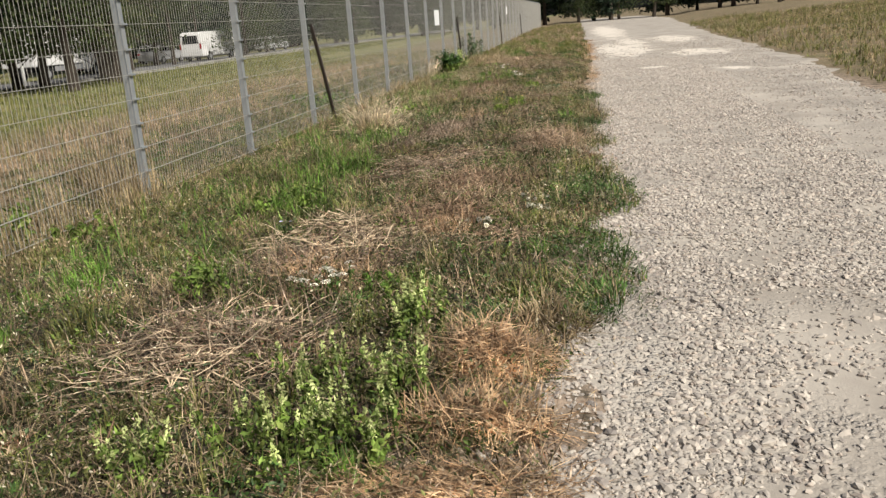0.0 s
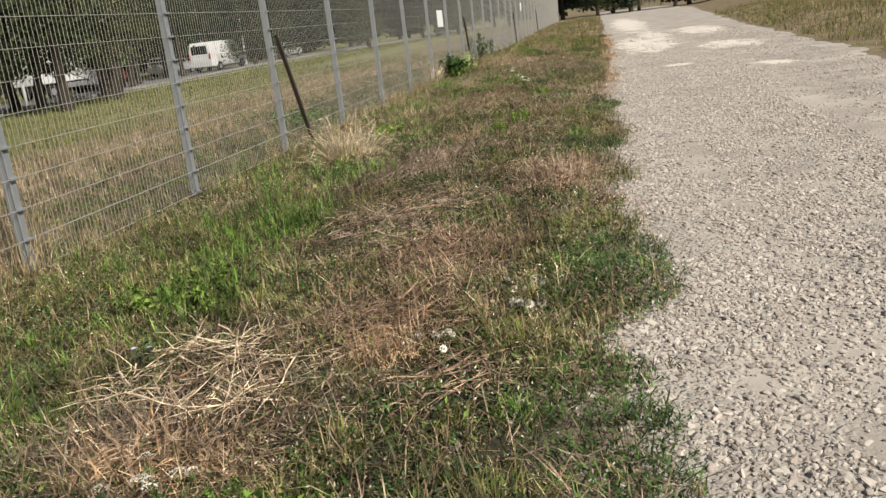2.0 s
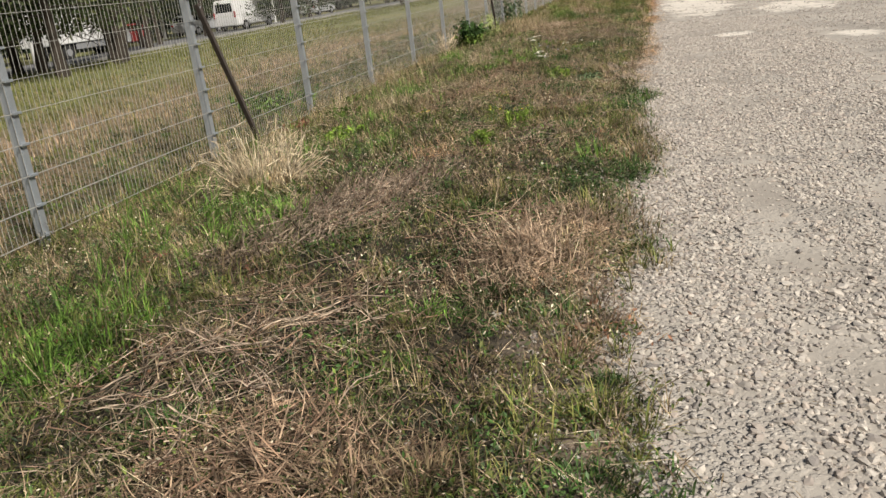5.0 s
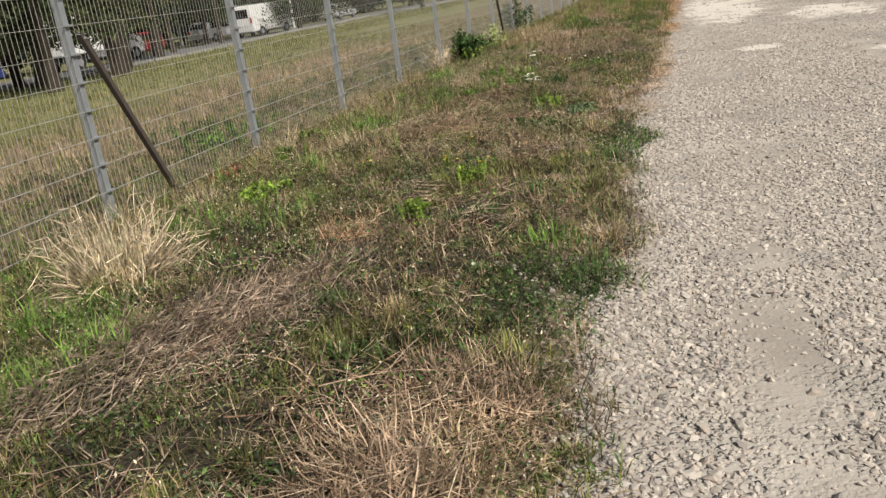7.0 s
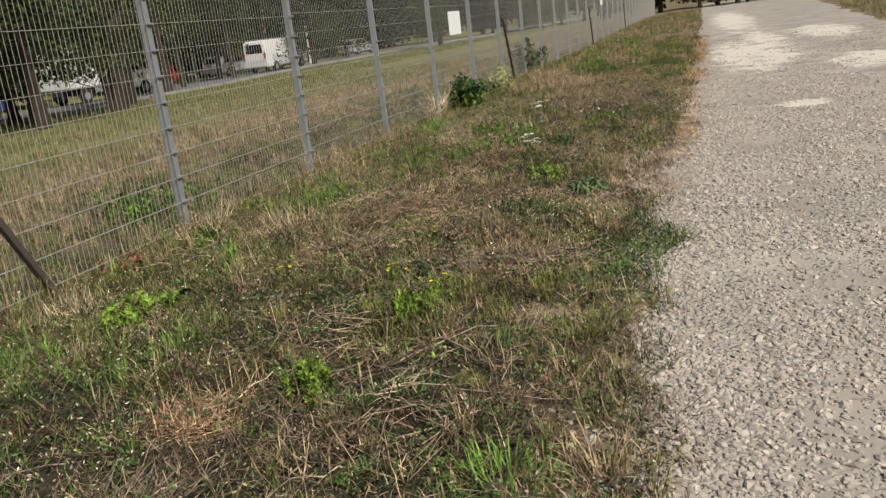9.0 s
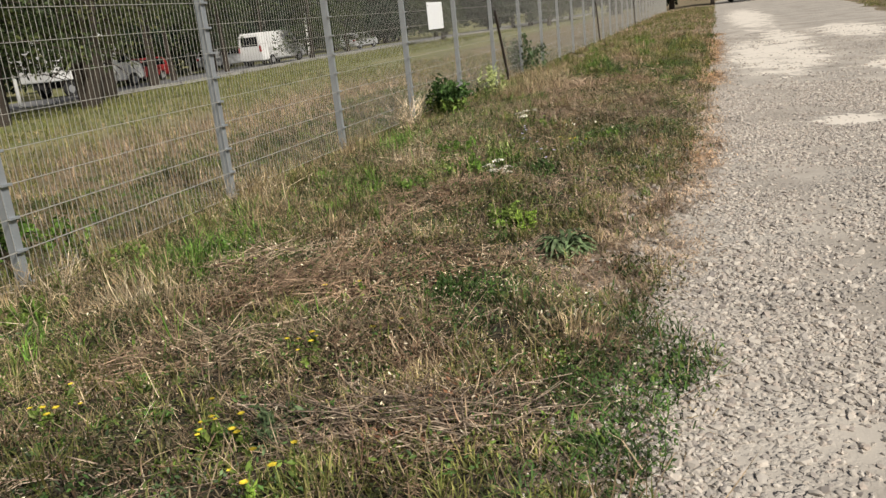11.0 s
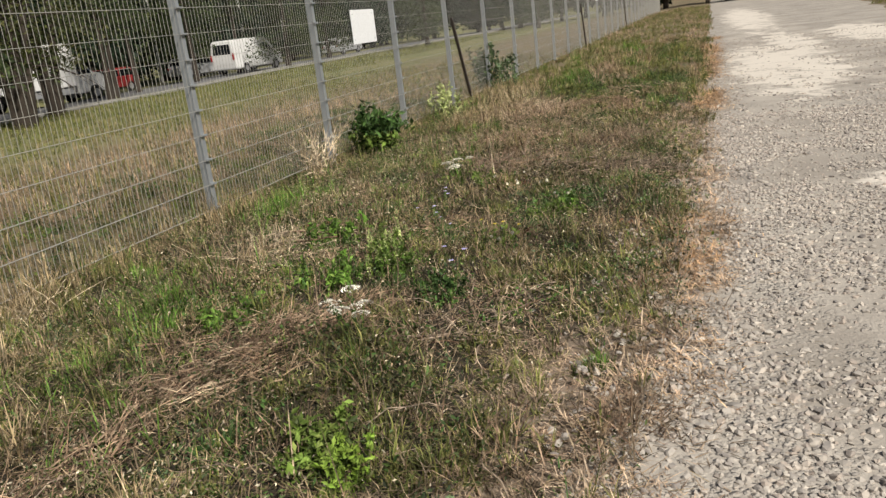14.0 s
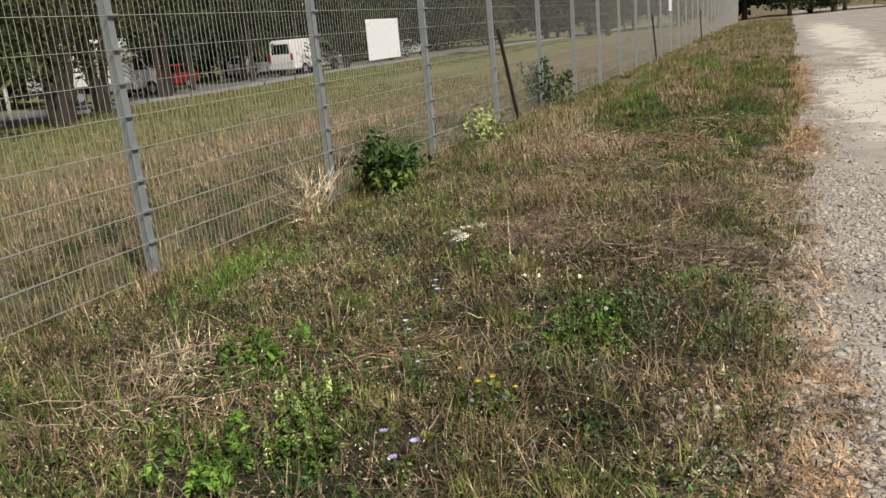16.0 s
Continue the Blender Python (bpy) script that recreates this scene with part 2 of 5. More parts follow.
WEEDLEAF = blade_mat("small_weed_leaf", [(0.051, 0.072, 0.025), (0.085, 0.115, 0.034), (0.043, 0.055, 0.024), (0.136, 0.145, 0.051), (0.102, 0.085, 0.047), (0.17, 0.145, 0.085)], 0.25)
BLUELEAF = blade_mat("blue_green_leaf", [(0.085, 0.13, 0.062), (0.12, 0.17, 0.08), (0.06, 0.095, 0.048)], 0.2)
LIME = blade_mat("yellow_green_spike", [(0.437, 0.495, 0.196), (0.541, 0.58, 0.272), (0.333, 0.419, 0.14)], 0.2)
TWIG = blade_mat("tan_dry_twig", [(0.387, 0.29, 0.198), (0.29, 0.211, 0.14), (0.475, 0.378, 0.27), (0.22, 0.158, 0.108)], 0.0)
RUSSET = blade_mat("russet_stems", [(0.302, 0.2, 0.133), (0.21, 0.133, 0.089), (0.386, 0.276, 0.187), (0.252, 0.178, 0.124)], 0.1)
PINKSTRAW = blade_mat("pinkish_straw", [(0.418, 0.304, 0.21), (0.342, 0.24, 0.163), (0.513, 0.392, 0.284), (0.285, 0.191, 0.126)], 0.2)
ORANGE = blade_mat("orange_straw", [(0.535, 0.354, 0.206), (0.43, 0.264, 0.146), (0.627, 0.457, 0.293), (0.313, 0.179, 0.107)], 0.2)
BLOND = blade_mat("blond_straw", [(0.613, 0.512, 0.353), (0.523, 0.422, 0.279), (0.703, 0.61, 0.455), (0.379, 0.288, 0.186)], 0.2)
PALETWIG = blade_mat("pale_dry_twig", [(0.6, 0.49, 0.34), (0.48, 0.38, 0.26), (0.68, 0.57, 0.42)], 0.0)
PALESEED = blade_mat("pale_seed_head", [(0.52, 0.46, 0.33), (0.62, 0.57, 0.44), (0.44, 0.37, 0.25)], 0.1)
SEED = blade_mat("dry_seed_head", [(0.255, 0.183, 0.113), (0.391, 0.313, 0.209), (0.153, 0.104, 0.07), (0.527, 0.47, 0.357), (0.306, 0.191, 0.139)], 0.1)
YELLOW = blade_mat("yellow_petal", [(0.62, 0.46, 0.03), (0.72, 0.57, 0.06)], 0.2)
PALELITTER = blade_mat("bleached_litter", [(0.46, 0.35, 0.25), (0.34, 0.25, 0.17), (0.56, 0.44, 0.33), (0.40, 0.27, 0.19)], 0.1)
PETAL = blade_mat("white_petal", [(0.74, 0.71, 0.62), (0.82, 0.80, 0.72), (0.60, 0.56, 0.47)], 0.2)
BLUE = blade_mat("chicory_petal", [(0.42, 0.40, 0.68), (0.50, 0.47, 0.74)], 0.2)
RED = blade_mat("reddish_leaf", [(0.2, 0.1, 0.06), (0.26, 0.13, 0.075), (0.16, 0.085, 0.055)], 0.2)
TREELEAF = blade_mat("tree_leaf", [(0.039, 0.058, 0.021), (0.056, 0.078, 0.025), (0.026, 0.041, 0.017), (0.078, 0.09, 0.029)], 0.25)
NEEDLE = blade_mat("conifer_needle", [(0.014, 0.028, 0.016), (0.022, 0.040, 0.02), (0.012, 0.022, 0.014)], 0.1)
BROWNLEAF = blade_mat("browning_leaf", [(0.071, 0.077, 0.029), (0.05, 0.069, 0.022), (0.1, 0.098, 0.038), (0.037, 0.057, 0.019)], 0.25)


def paint(name, col, rough=0.3):
    m, nt, p, out = nodes_of(name)
    c = ramp(nt, [tuple(v * 0.85 for v in col), col], noise_tex(nt, 2.0, 4.0, object_coord(nt)))
    nt.links.new(c, p.inputs["Base Color"])
    p.inputs["Roughness"].default_value = rough
    p.inputs["Coat Weight"].default_value = 0.4
    return m


WHITEPAINT, BLUEPAINT, DARKPAINT = paint("white_car_paint", (0.75, 0.75, 0.74)), paint("blue_car_paint", (0.03, 0.045, 0.14)), paint("dark_car_paint", (0.03, 0.03, 0.035))
REDPAINT, SILVER = paint("red_car_paint", (0.30, 0.03, 0.03)), paint("silver_car_paint", (0.42, 0.43, 0.44))
GLASS = paint("dark_window_glass", (0.02, 0.024, 0.028), 0.08)
LAMPRED = paint("red_lamp_plastic", (0.35, 0.02, 0.02))

# ---- mesh helpers ----
rng = np.random.default_rng(7)


def part(name, bm, material, parent=None, label=""):
    me = bpy.data.meshes.new(name)
    bm.to_mesh(me)
    bm.free()
    me.materials.append(material)
    ob = new(name, me)
    ob.parent = parent
    if label:
        ob["label"] = label
    return ob


def raw(name, verts, faces, material, parent=None, smooth=False):
    """An object from arrays of corners and of triangles or quads (one size)."""
    me = bpy.data.meshes.new(name)
    verts, faces = np.asarray(verts, np.float32), np.asarray(faces, np.int32)
    me.vertices.add(len(verts))
    me.vertices.foreach_set("co", verts.ravel())
    k = faces.shape[1]
    me.loops.add(faces.size)
    me.loops.foreach_set("vertex_index", faces.ravel())
    me.polygons.add(len(faces))
    me.polygons.foreach_set("loop_start", np.arange(0, faces.size, k, dtype=np.int32))
    me.update(calc_edges=True)
    me.polygons.foreach_set("use_smooth", np.full(len(faces), smooth, bool))
    me.materials.append(material)
    ob = new(name, me)
    ob.parent = parent
    return ob


def add_box(bm, lo, hi, bevel=0.0):
    r = bmesh.ops.create_cube(bm, size=1)
    for v in r["verts"]:
        v.co = Vector([(a + b) / 2 + c * (b - a) for a, b, c in zip(lo, hi, v.co)])
    if bevel:
        es = list({e for v in r["verts"] for e in v.link_edges})
        bmesh.ops.bevel(bm, geom=es, offset=bevel, segments=2, affect="EDGES")


def boxed(name, lo, hi, material, parent=None, bevel=0.0, label=""):
    bm = bmesh.new()
    add_box(bm, lo, hi, bevel)
    return part(name, bm, material, parent, label)


def rod_arrays(a, b, r, sides=4):
    """A straight bar between two points."""
    a, b = Vector(a), Vector(b)
    q = (b - a).to_track_quat("Z", "Y")
    vs, fs = [], []
    for end in (a, b):
        for i in range(sides):
            g = 2 * math.pi * (i + 0.5) / sides
            vs.append(end + q @ Vector((r * math.cos(g), r * math.sin(g), 0)))
    for i in range(sides):
        j = (i + 1) % sides
        fs.append((i, j, j + sides, i + sides))
    return np.array([tuple(v) for v in vs]), np.array(fs)


def joined(pieces):
    vs, fs, n = [], [], 0
    for v, f in pieces:
        vs.append(v)
        fs.append(f + n)
        n += len(v)
    return np.concatenate(vs), np.concatenate(fs)


def tube(points, radii, sides=5):
    """A bent, tapering stem through the points."""
    pts = [Vector(p) for p in points]
    vs, fs = [], []
    for i, p in enumerate(pts):
        way = pts[min(i + 1, len(pts) - 1)] - pts[max(i - 1, 0)]
        q = way.to_track_quat("Z", "Y")
        for k in range(sides):
            g = 2 * math.pi * k / sides
            vs.append(tuple(p + q @ Vector((radii[i] * math.cos(g), radii[i] * math.sin(g), 0))))
    for i in range(len(pts) - 1):
        for k in range(sides):
            j = (k + 1) % sides
            fs.append((i * sides + k, i * sides + j, (i + 1) * sides + j, (i + 1) * sides + k))
    return np.array(vs), np.array(fs)


def value_noise(x, y, scale, seed=0):
    """Smooth noise from 0 to 1 over the plan."""
    g = np.random.default_rng(1000 + seed).random((64, 64))
    u, v = np.asarray(x) * scale + 31.7, np.asarray(y) * scale + 17.3
    i, j = np.floor(u).astype(int), np.floor(v).astype(int)
    a, b = u - i, v - j
    a, b = a * a * (3 - 2 * a), b * b * (3 - 2 * b)
    i0, i1, j0, j1 = i % 64, (i + 1) % 64, j % 64, (j + 1) % 64
    return (g[i0, j0] * (1 - a) + g[i1, j0] * a) * (1 - b) + (g[i0, j1] * (1 - a) + g[i1, j1] * a) * b


def smooth(a, b, v):
    t = np.clip((np.asarray(v) - a) / (b - a), 0, 1)
    return t * t * (3 - 2 * t)


# ---- the lie of the land ----
def track_left(y):
    """The ragged left edge of the gravel."""
    y = np.asarray(y, float)
    e = np.interp(y, [-30, -7, -4.7, -3.7, -2.75, -2.4, -2.05, -1.65, -1.35, -0.65, 0.05, 1.0, 1.55, 1.8, 2.1, 2.7, 3.2, 4.15, 5.0, 5.9, 6.5, 6.95, 7.5, 8.0, 8.7, 9.0, 10.2, 10.7, 11.2, 12.0, 12.4, 13.5, 15.2, 16, 19, 35, 60],
                  [3.55, 3.55, 3.65, 3.85, 4.12, 4.1, 3.97, 3.93, 4.14, 4.24, 4.12, 3.93, 4.12, 4.2, 4.12, 4.06, 4.13, 4.2, 4.1, 4.06, 4.24, 4.0, 4.0, 3.94, 3.94, 4.04, 4.03, 4.0, 4.14, 4.04, 3.98, 4.1, 4.04, 4.14, 4.1, 4.2, 4.1])
    return e + 0.10 * (value_noise(y * 0 + 3, y, 2.6, 1) - 0.5) + 0.14 * (value_noise(y * 0 + 9, y, 6.0, 2) - 0.5)


def track_right(y):
    y = np.asarray(y, float)
    e = np.interp(y, [-30, 0, 6, 14, 20, 30, 60, 120], [7.9, 8.0, 8.2, 8.9, 9.2, 9.7, 11.5, 17])
    return e + 0.5 * (value_noise(y * 0 + 5, y, 0.8, 3) - 0.5) + 0.3 * (value_noise(y * 0 + 7, y, 3.0, 4) - 0.5)


def ground_z(x, y):
    x, y = np.asarray(x, float), np.asarray(y, float)
    z = -0.01 + 0.0 * x
    verge = smooth(4.3, 3.5, x) * smooth(-0.5, 1.5, x)
    z = z + verge * (0.03 + 0.07 * (value_noise(x, y, 0.7, 5) - 0.3) + 0.06 * (value_noise(x, y, 2.2, 6) - 0.5) + 0.04 * (value_noise(x, y, 4.2, 12) - 0.5))
    z = z - 0.09 * smooth(2.2, 0.3, x) * smooth(-2.5, -0.8, x)
    z = z - 0.021 * np.clip(-x - 1.0, 0, 30) + smooth(-1, -4, x) * 0.12 * (value_noise(x, y, 0.25, 7) - 0.5)
    bank = smooth(0.1, 2.5, x - track_right(y))
    z = z + bank * (0.16 + 0.10 * value_noise(x, y, 0.5, 8)) + 0.5 * smooth(11, 26, x)
    z = z + smooth(20, 70, y) * 0.15 + np.where(bank > 0, 0, 0.012) * (value_noise(x, y, 1.1, 9) - 0.5) * smooth(4.0, 4.6, x)
    return z


def sheet(name, xs, ys, material, lift=0.0):
    gx, gy = np.meshgrid(xs, ys)
    v = np.stack([gx, gy, ground_z(gx, gy) + lift], -1).reshape(-1, 3)
    n = len(xs)
    i, j = np.meshgrid(np.arange(len(ys) - 1), np.arange(n - 1), indexing="ij")
    a = (i * n + j).ravel()
    return raw(name, v, np.stack([a, a + 1, a + n + 1, a + n], 1), material, smooth=True)


BARES = [(3.68, 5.1, 0.22, 0.25), (3.7, 8.0, 0.42, 0.75), (3.4, 7.98, 0.3, 0.3), (3.75, 9.2, 0.35, 0.55), (4.15, 11.3, 0.16, 1.2), (3.7, 7.4, 0.22, 0.3), (4.12, 10.4, 0.15, 0.5), (4.12, 12.8, 0.15, 0.9), (4.0, 9.4, 0.2, 0.6), (3.95, 15.0, 0.2, 1.6), (3.5, -4.9, 0.35, 0.4), (3.7, 15.6, 0.3, 0.8)]


def inside(x, y, spots):
    v = 0 * x
    for cx, cy, rx, ry in spots:
        v = np.maximum(v, np.exp(-(((x - cx) / rx) ** 2 + ((y - cy) / ry) ** 2) ** 1.5))
    return v


xs = np.concatenate([np.linspace(-600, -40, 15), np.linspace(-36, -4, 33), np.linspace(-3.6, -0.1, 24), np.linspace(0.0, 2.9, 34), np.linspace(3.0, 4.6, 25), np.linspace(4.75, 10, 36), np.linspace(11, 40, 30), np.linspace(60, 600, 13)])
ys = np.concatenate([np.linspace(-600, -14, 14), np.linspace(-12, -6, 30), np.linspace(-5.9, 18, 240), np.linspace(18.15, 24, 36), np.linspace(24.5, 60, 72), np.linspace(64, 120, 15), np.linspace(160, 900, 12)])
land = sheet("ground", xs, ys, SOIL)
gx, gy = np.meshgrid(xs, ys)
land.data.attributes.new("dust", "FLOAT", "POINT").data.foreach_set("value", np.maximum(smooth(-0.5, -0.05, gx - track_left(gy)), inside(gx, gy, BARES)).ravel().astype(np.float32))
tagged(land, "dry grassy ground of thatch and bare soil", "ground", kind="structure")

# gravel track: a strip that follows both ragged edges
ty = np.concatenate([np.linspace(-14, 26, 401), np.linspace(26.5, 120, 140)])
tu = np.linspace(0, 1, 41)
L, R = track_left(ty) - 0.32, track_right(ty)
gx = L[:, None] * (1 - tu) + R[:, None] * tu
gy = np.repeat(ty[:, None], 41, 1)
edge_dip = 0.03 * (smooth(0.09, 0.0, tu) + smooth(0.95, 1.0, tu))
gz = ground_z(np.clip(gx, 4.35, None), gy) * 0 + 0.012 + 0.012 * (value_noise(gx, gy, 1.1, 9) - 0.5) + smooth(20, 70, gy) * 0.15 - edge_dip
v = np.stack([gx, gy, gz], -1).reshape(-1, 3)
i, j = np.meshgrid(np.arange(len(ty) - 1), np.arange(40), indexing="ij")
a = (i * 41 + j).ravel()
tagged(raw("road", v, np.stack([a, a + 1, a + 42, a + 41], 1), TRACK, smooth=True), "pale limestone gravel track with worn wheel ruts", "track", kind="structure")


def track_z(x, y):
    return 0.012 + 0.012 * (value_noise(x, y, 1.1, 9) - 0.5) + smooth(20, 70, y) * 0.15


def surface_z(x, y):
    """The top of whatever lies there, soil or track."""
    z = ground_z(x, y)
    return np.where(x > track_left(y) - 0.2, np.maximum(z, track_z(x, y)), z)


# far street behind the field
sv, sf = [], []
for y in np.linspace(-60, 160, 45):
    x0 = -21.5 + 0.08 * (y - 20)
    for x in (x0 - 9.0, x0 - 4.5, x0):
        sv.append((x, y, float(ground_z(x, y)) + 0.05))
for k in range(44):
    for c in range(2):
        sf.append((k * 3 + c, k * 3 + c + 1, k * 3 + c + 4, k * 3 + c + 3))
tagged(raw("street", np.array(sv), np.array(sf), ASPHALT, smooth=True), "worn grey asphalt street beyond the field", "street", kind="structure")
kerb = []
for y in np.linspace(-60, 155, 87):
    x0, x1 = -21.5 + 0.08 * (y - 20), -21.5 + 0.08 * (y + 2.4 - 20)
    z0, z1 = float(ground_z(x0, y)) + 0.1, float(ground_z(x1, y + 2.4)) + 0.1
    kerb.append(rod_arrays((x0 + 0.07, y, z0), (x1 + 0.07, y + 2.4, z1), 0.1))
tagged(raw("street_kerb", *joined(kerb), CONCRETE), "pale concrete kerb stones along the street", "kerb", kind="structure")

# ---- fence ----
PITCH, WIRE_STEP, TOP = 2.5, 0.2135, 2.36


FENCE = tagged(new("fence"), "long grey galvanised wire mesh fence on steel posts", "fence")


def wire_object(name, arrays, at, parent, data=[{}]):
    if name not in data[0]:
        ob = raw(name, *arrays, WIRE, parent)
        data[0][name] = ob.data
    else:
        ob = new(name, data[0][name])
        ob.parent = parent
    ob.location = at
    return ob


def fence_post():
    bm = bmesh.new()
    add_box(bm, (-0.035, -0.032, -0.5), (0.035, 0.032, 2.45), 0.006)
    e = part("post", bm, ZINC, FENCE)
    boxed("post_cap", (-0.038, -0.035, 2.451), (0.038, 0.035, 2.476), TYRE, e, 0.006, "black plastic cap")
    for k in range(12):
        z = 0.02 + WIRE_STEP * k
        bm = bmesh.new()
        add_box(bm, (0.0355, -0.040, z - 0.009), (0.058, 0.040, z + 0.009), 0.002)
        part("clip", bm, ZINC, e)
    return e


VERTICAL = rod_arrays((0, 0, 0), (0, 0, TOP - 0.01), 0.0019)
HORIZONTAL = rod_arrays((0, 0.005, 0), (0, 2.495, 0), 0.0023)


def fence_panel_near():
    e = new("panel")
    e.parent = FENCE
    for k in range(49):
        wire_object("vertical_wire", VERTICAL, (0.046, 0.05 + 0.05 * k, 0.015), e)
    for k in range(12):
        for x in (0.0395, 0.0525):
            wire_object("horizontal_wire", HORIZONTAL, (x, 0, 0.02 + WIRE_STEP * k), e)
    return e


def fence_panel_far():
    v, f = VERTICAL
    h, g = HORIZONTAL
    bits = [(v + (0.046, 0.05 + 0.05 * k, 0.015), f) for k in range(49)]
    bits += [(h + (x, 0, 0.02 + WIRE_STEP * k), g) for k in range(12) for x in (0.0395, 0.0525)]
    return tagged(raw("panel", *joined(bits), WIRE, FENCE), kind="stuff")


def fence_dz(y):
    return -0.03 if y < 11 else 0.0


post, near, far = fence_post(), fence_panel_near(), fence_panel_far()
for k in range(-4, 33):
    m = pose(0, PITCH * k, fence_dz(PITCH * k), 0, 0.3 * math.sin(k * 2.1), 0.8 * math.sin(k * 1.3))
    if k == -4:
        post.matrix_basis = m
    else:
        copy_thing(post, m)
    src = near if 0 <= k <= 7 else far
    m = pose(0, PITCH * k, fence_dz(PITCH * k + 1))
    if k == 0 or k == -4:
        src.matrix_basis = m
    else:
        copy_thing(src, m)


def strut(y):
    """A brown raking brace that props a post along the fence."""
    a, b = Vector((0.085, y + 0.05, 1.42)), Vector((0.085, y + 0.85, -0.12))
    bm = bmesh.new()
    n = (b - a).length
    add_box(bm, (-0.022, -0.022, 0), (0.022, -0.016, n), 0.001)
    add_box(bm, (-0.022, -0.0155, 0), (-0.016, 0.022, n), 0.001)
    o = part("brace", bm, RUST, FENCE, "dark brown weathered steel angle brace")
    o.matrix_basis = Matrix.Translation(a) @ (b - a).to_track_quat("Z", "Y").to_matrix().to_4x4()
    bm = bmesh.new()
    bmesh.ops.create_cone(bm, segments=6, radius1=0.011, radius2=0.011, depth=0.05, cap_ends=True)
    q = part("bolt", bm, ZINC, o)
    q.matrix_basis = pose(0, 0, 0.04, 0, 90, 0)


for y in (5.0, 20.0, 35.0, 50.0):
    strut(y)


def sign(y0, y1, z0, z1):
    e = new("sign_board")
    boxed("plate", (0.062, y0, z0), (0.066, y1, z1), WHITE, e, 0.0015, "blank white enamelled plate")
    boxed("backing", (0.0585, y0 + 0.01, z0 + 0.01), (0.0615, y1 - 0.01, z1 - 0.01), GREYBACK, e)
    for y in (y0 + 0.06, y1 - 0.06):
        for z in (z0 + 0.05, z1 - 0.05):
            bm = bmesh.new()
            bmesh.ops.create_cone(bm, segments=8, radius1=0.007, radius2=0.006, depth=0.004, cap_ends=True)
            o = part("bolt", bm, ZINC, e)
            o.matrix_basis = pose(0.068, y, z, 0, 90, 0)
    return tagged(e, "blank white rectangular sign board fixed to the fence mesh", "sign", "signs on the fence")


sign(15.93, 16.69, 1.22, 1.63)
sign(39.1, 39.9, 1.45, 1.85)


# ---- trees beyond the fence ----
def leaf_cards(centres, size, up=0.0, r=rng):
    """Small bent leaves, two triangles each, round the given places."""
    n = len(centres)
    s = size * (0.6 + 0.8 * r.random(n))
    d = r.normal(size=(n, 3))
    d[:, 2] += up
    d /= np.linalg.norm(d, axis=1)[:, None]
    w = np.cross(d, r.normal(size=(n, 3)))
    w /= np.linalg.norm(w, axis=1)[:, None]
    k = np.cross(d, w)
    a = centres - d * s[:, None] * 0.5
    b = centres + d * s[:, None] * 0.5
    c = centres + w * s[:, None] * 0.21 + k * s[:, None] * 0.06
    e = centres - w * s[:, None] * 0.21 + k * s[:, None] * 0.06
    v = np.stack([a, c, b, e], 1).reshape(-1, 3)
    q = np.arange(n)[:, None] * 4
    return v, np.concatenate([q + (0, 1, 2), q + (0, 2, 3)])


def tree(seed, height, stems, crown_low, spread, leafmat, leaf=0.13, count=3500, lean=0.06, trunk_r=0.16, limbs=9, shaggy=0.5, clear=0.35):
    r = np.random.default_rng(seed)
    e = new("tree")
    boughs, tips = [], []
    trunks = []
    for s in range(stems):
        g = 2 * math.pi * s / max(1, stems) + r.random()
        out = (0.12 if stems > 1 else 0.0) * Vector((math.cos(g), math.sin(g), 0))
        tilt = Vector((math.cos(g), math.sin(g), 0)) * (lean if stems == 1 else 0.10 + 0.08 * r.random())
        pts = [out + tilt * height * t * 0.8 + Vector((0.05 * math.sin(5 * t + s), 0.05 * math.cos(4 * t + s), 0)) + Vector((0, 0, height * t * 0.92 - 0.15 * (t == 0))) for t in np.linspace(0, 1, 8)]
        tr = trunk_r / math.sqrt(stems) * (0.85 + 0.3 * r.random())
        rad = [tr * (1.35 if i == 0 else 1) * (1 - 0.11 * i) for i in range(8)]
        trunks.append(tube(pts, rad, 9))
        for k in range(limbs):
            t = crown_low / height + (1 - crown_low / height) * (k + r.random()) / limbs * 0.95
            base = pts[min(6, int(t * 7))].lerp(pts[min(7, int(t * 7) + 1)], t * 7 - int(t * 7))
            a = r.random() * 6.283
            ln = spread * (1.15 - 0.75 * t) * (0.7 + 0.5 * r.random())
            rise = 0.5 - 0.5 * r.random()
            lp = [base + Vector((math.cos(a), math.sin(a), 0)) * ln * u + Vector((0, 0, ln * (rise * u - shaggy * u * u))) for u in (0, 0.35, 0.7, 1)]
            boughs.append(tube(lp, [0.035, 0.026, 0.016, 0.006], 5))
            for u in np.linspace(0.3, 1, 5):
                p = lp[0] + Vector((math.cos(a), math.sin(a), 0)) * ln * u + Vector((0, 0, ln * (rise * u - shaggy * u * u)))
                tips.append((*p, 0.22 + 0.3 * ln * 0.35))
    tr = raw("trunk", *joined(trunks), BARK, e, True)
    tagged(raw("branchwork", *joined(boughs), BARK, e, True), kind="stuff")
    tips = np.array(tips)
    pick = r.integers(0, len(tips), count)
    c = tips[pick, :3] + r.normal(size=(count, 3)) * tips[pick, 3:4] * (0.8, 0.8, 0.75)
    c = c[c[:, 2] > clear + 0.5 * r.random(len(c))]
    tagged(raw("crown", *leaf_cards(c, leaf, 0, r), leafmat, e), kind="stuff")
    return e


def gz1(x, y):
    return float(ground_z(x, y))


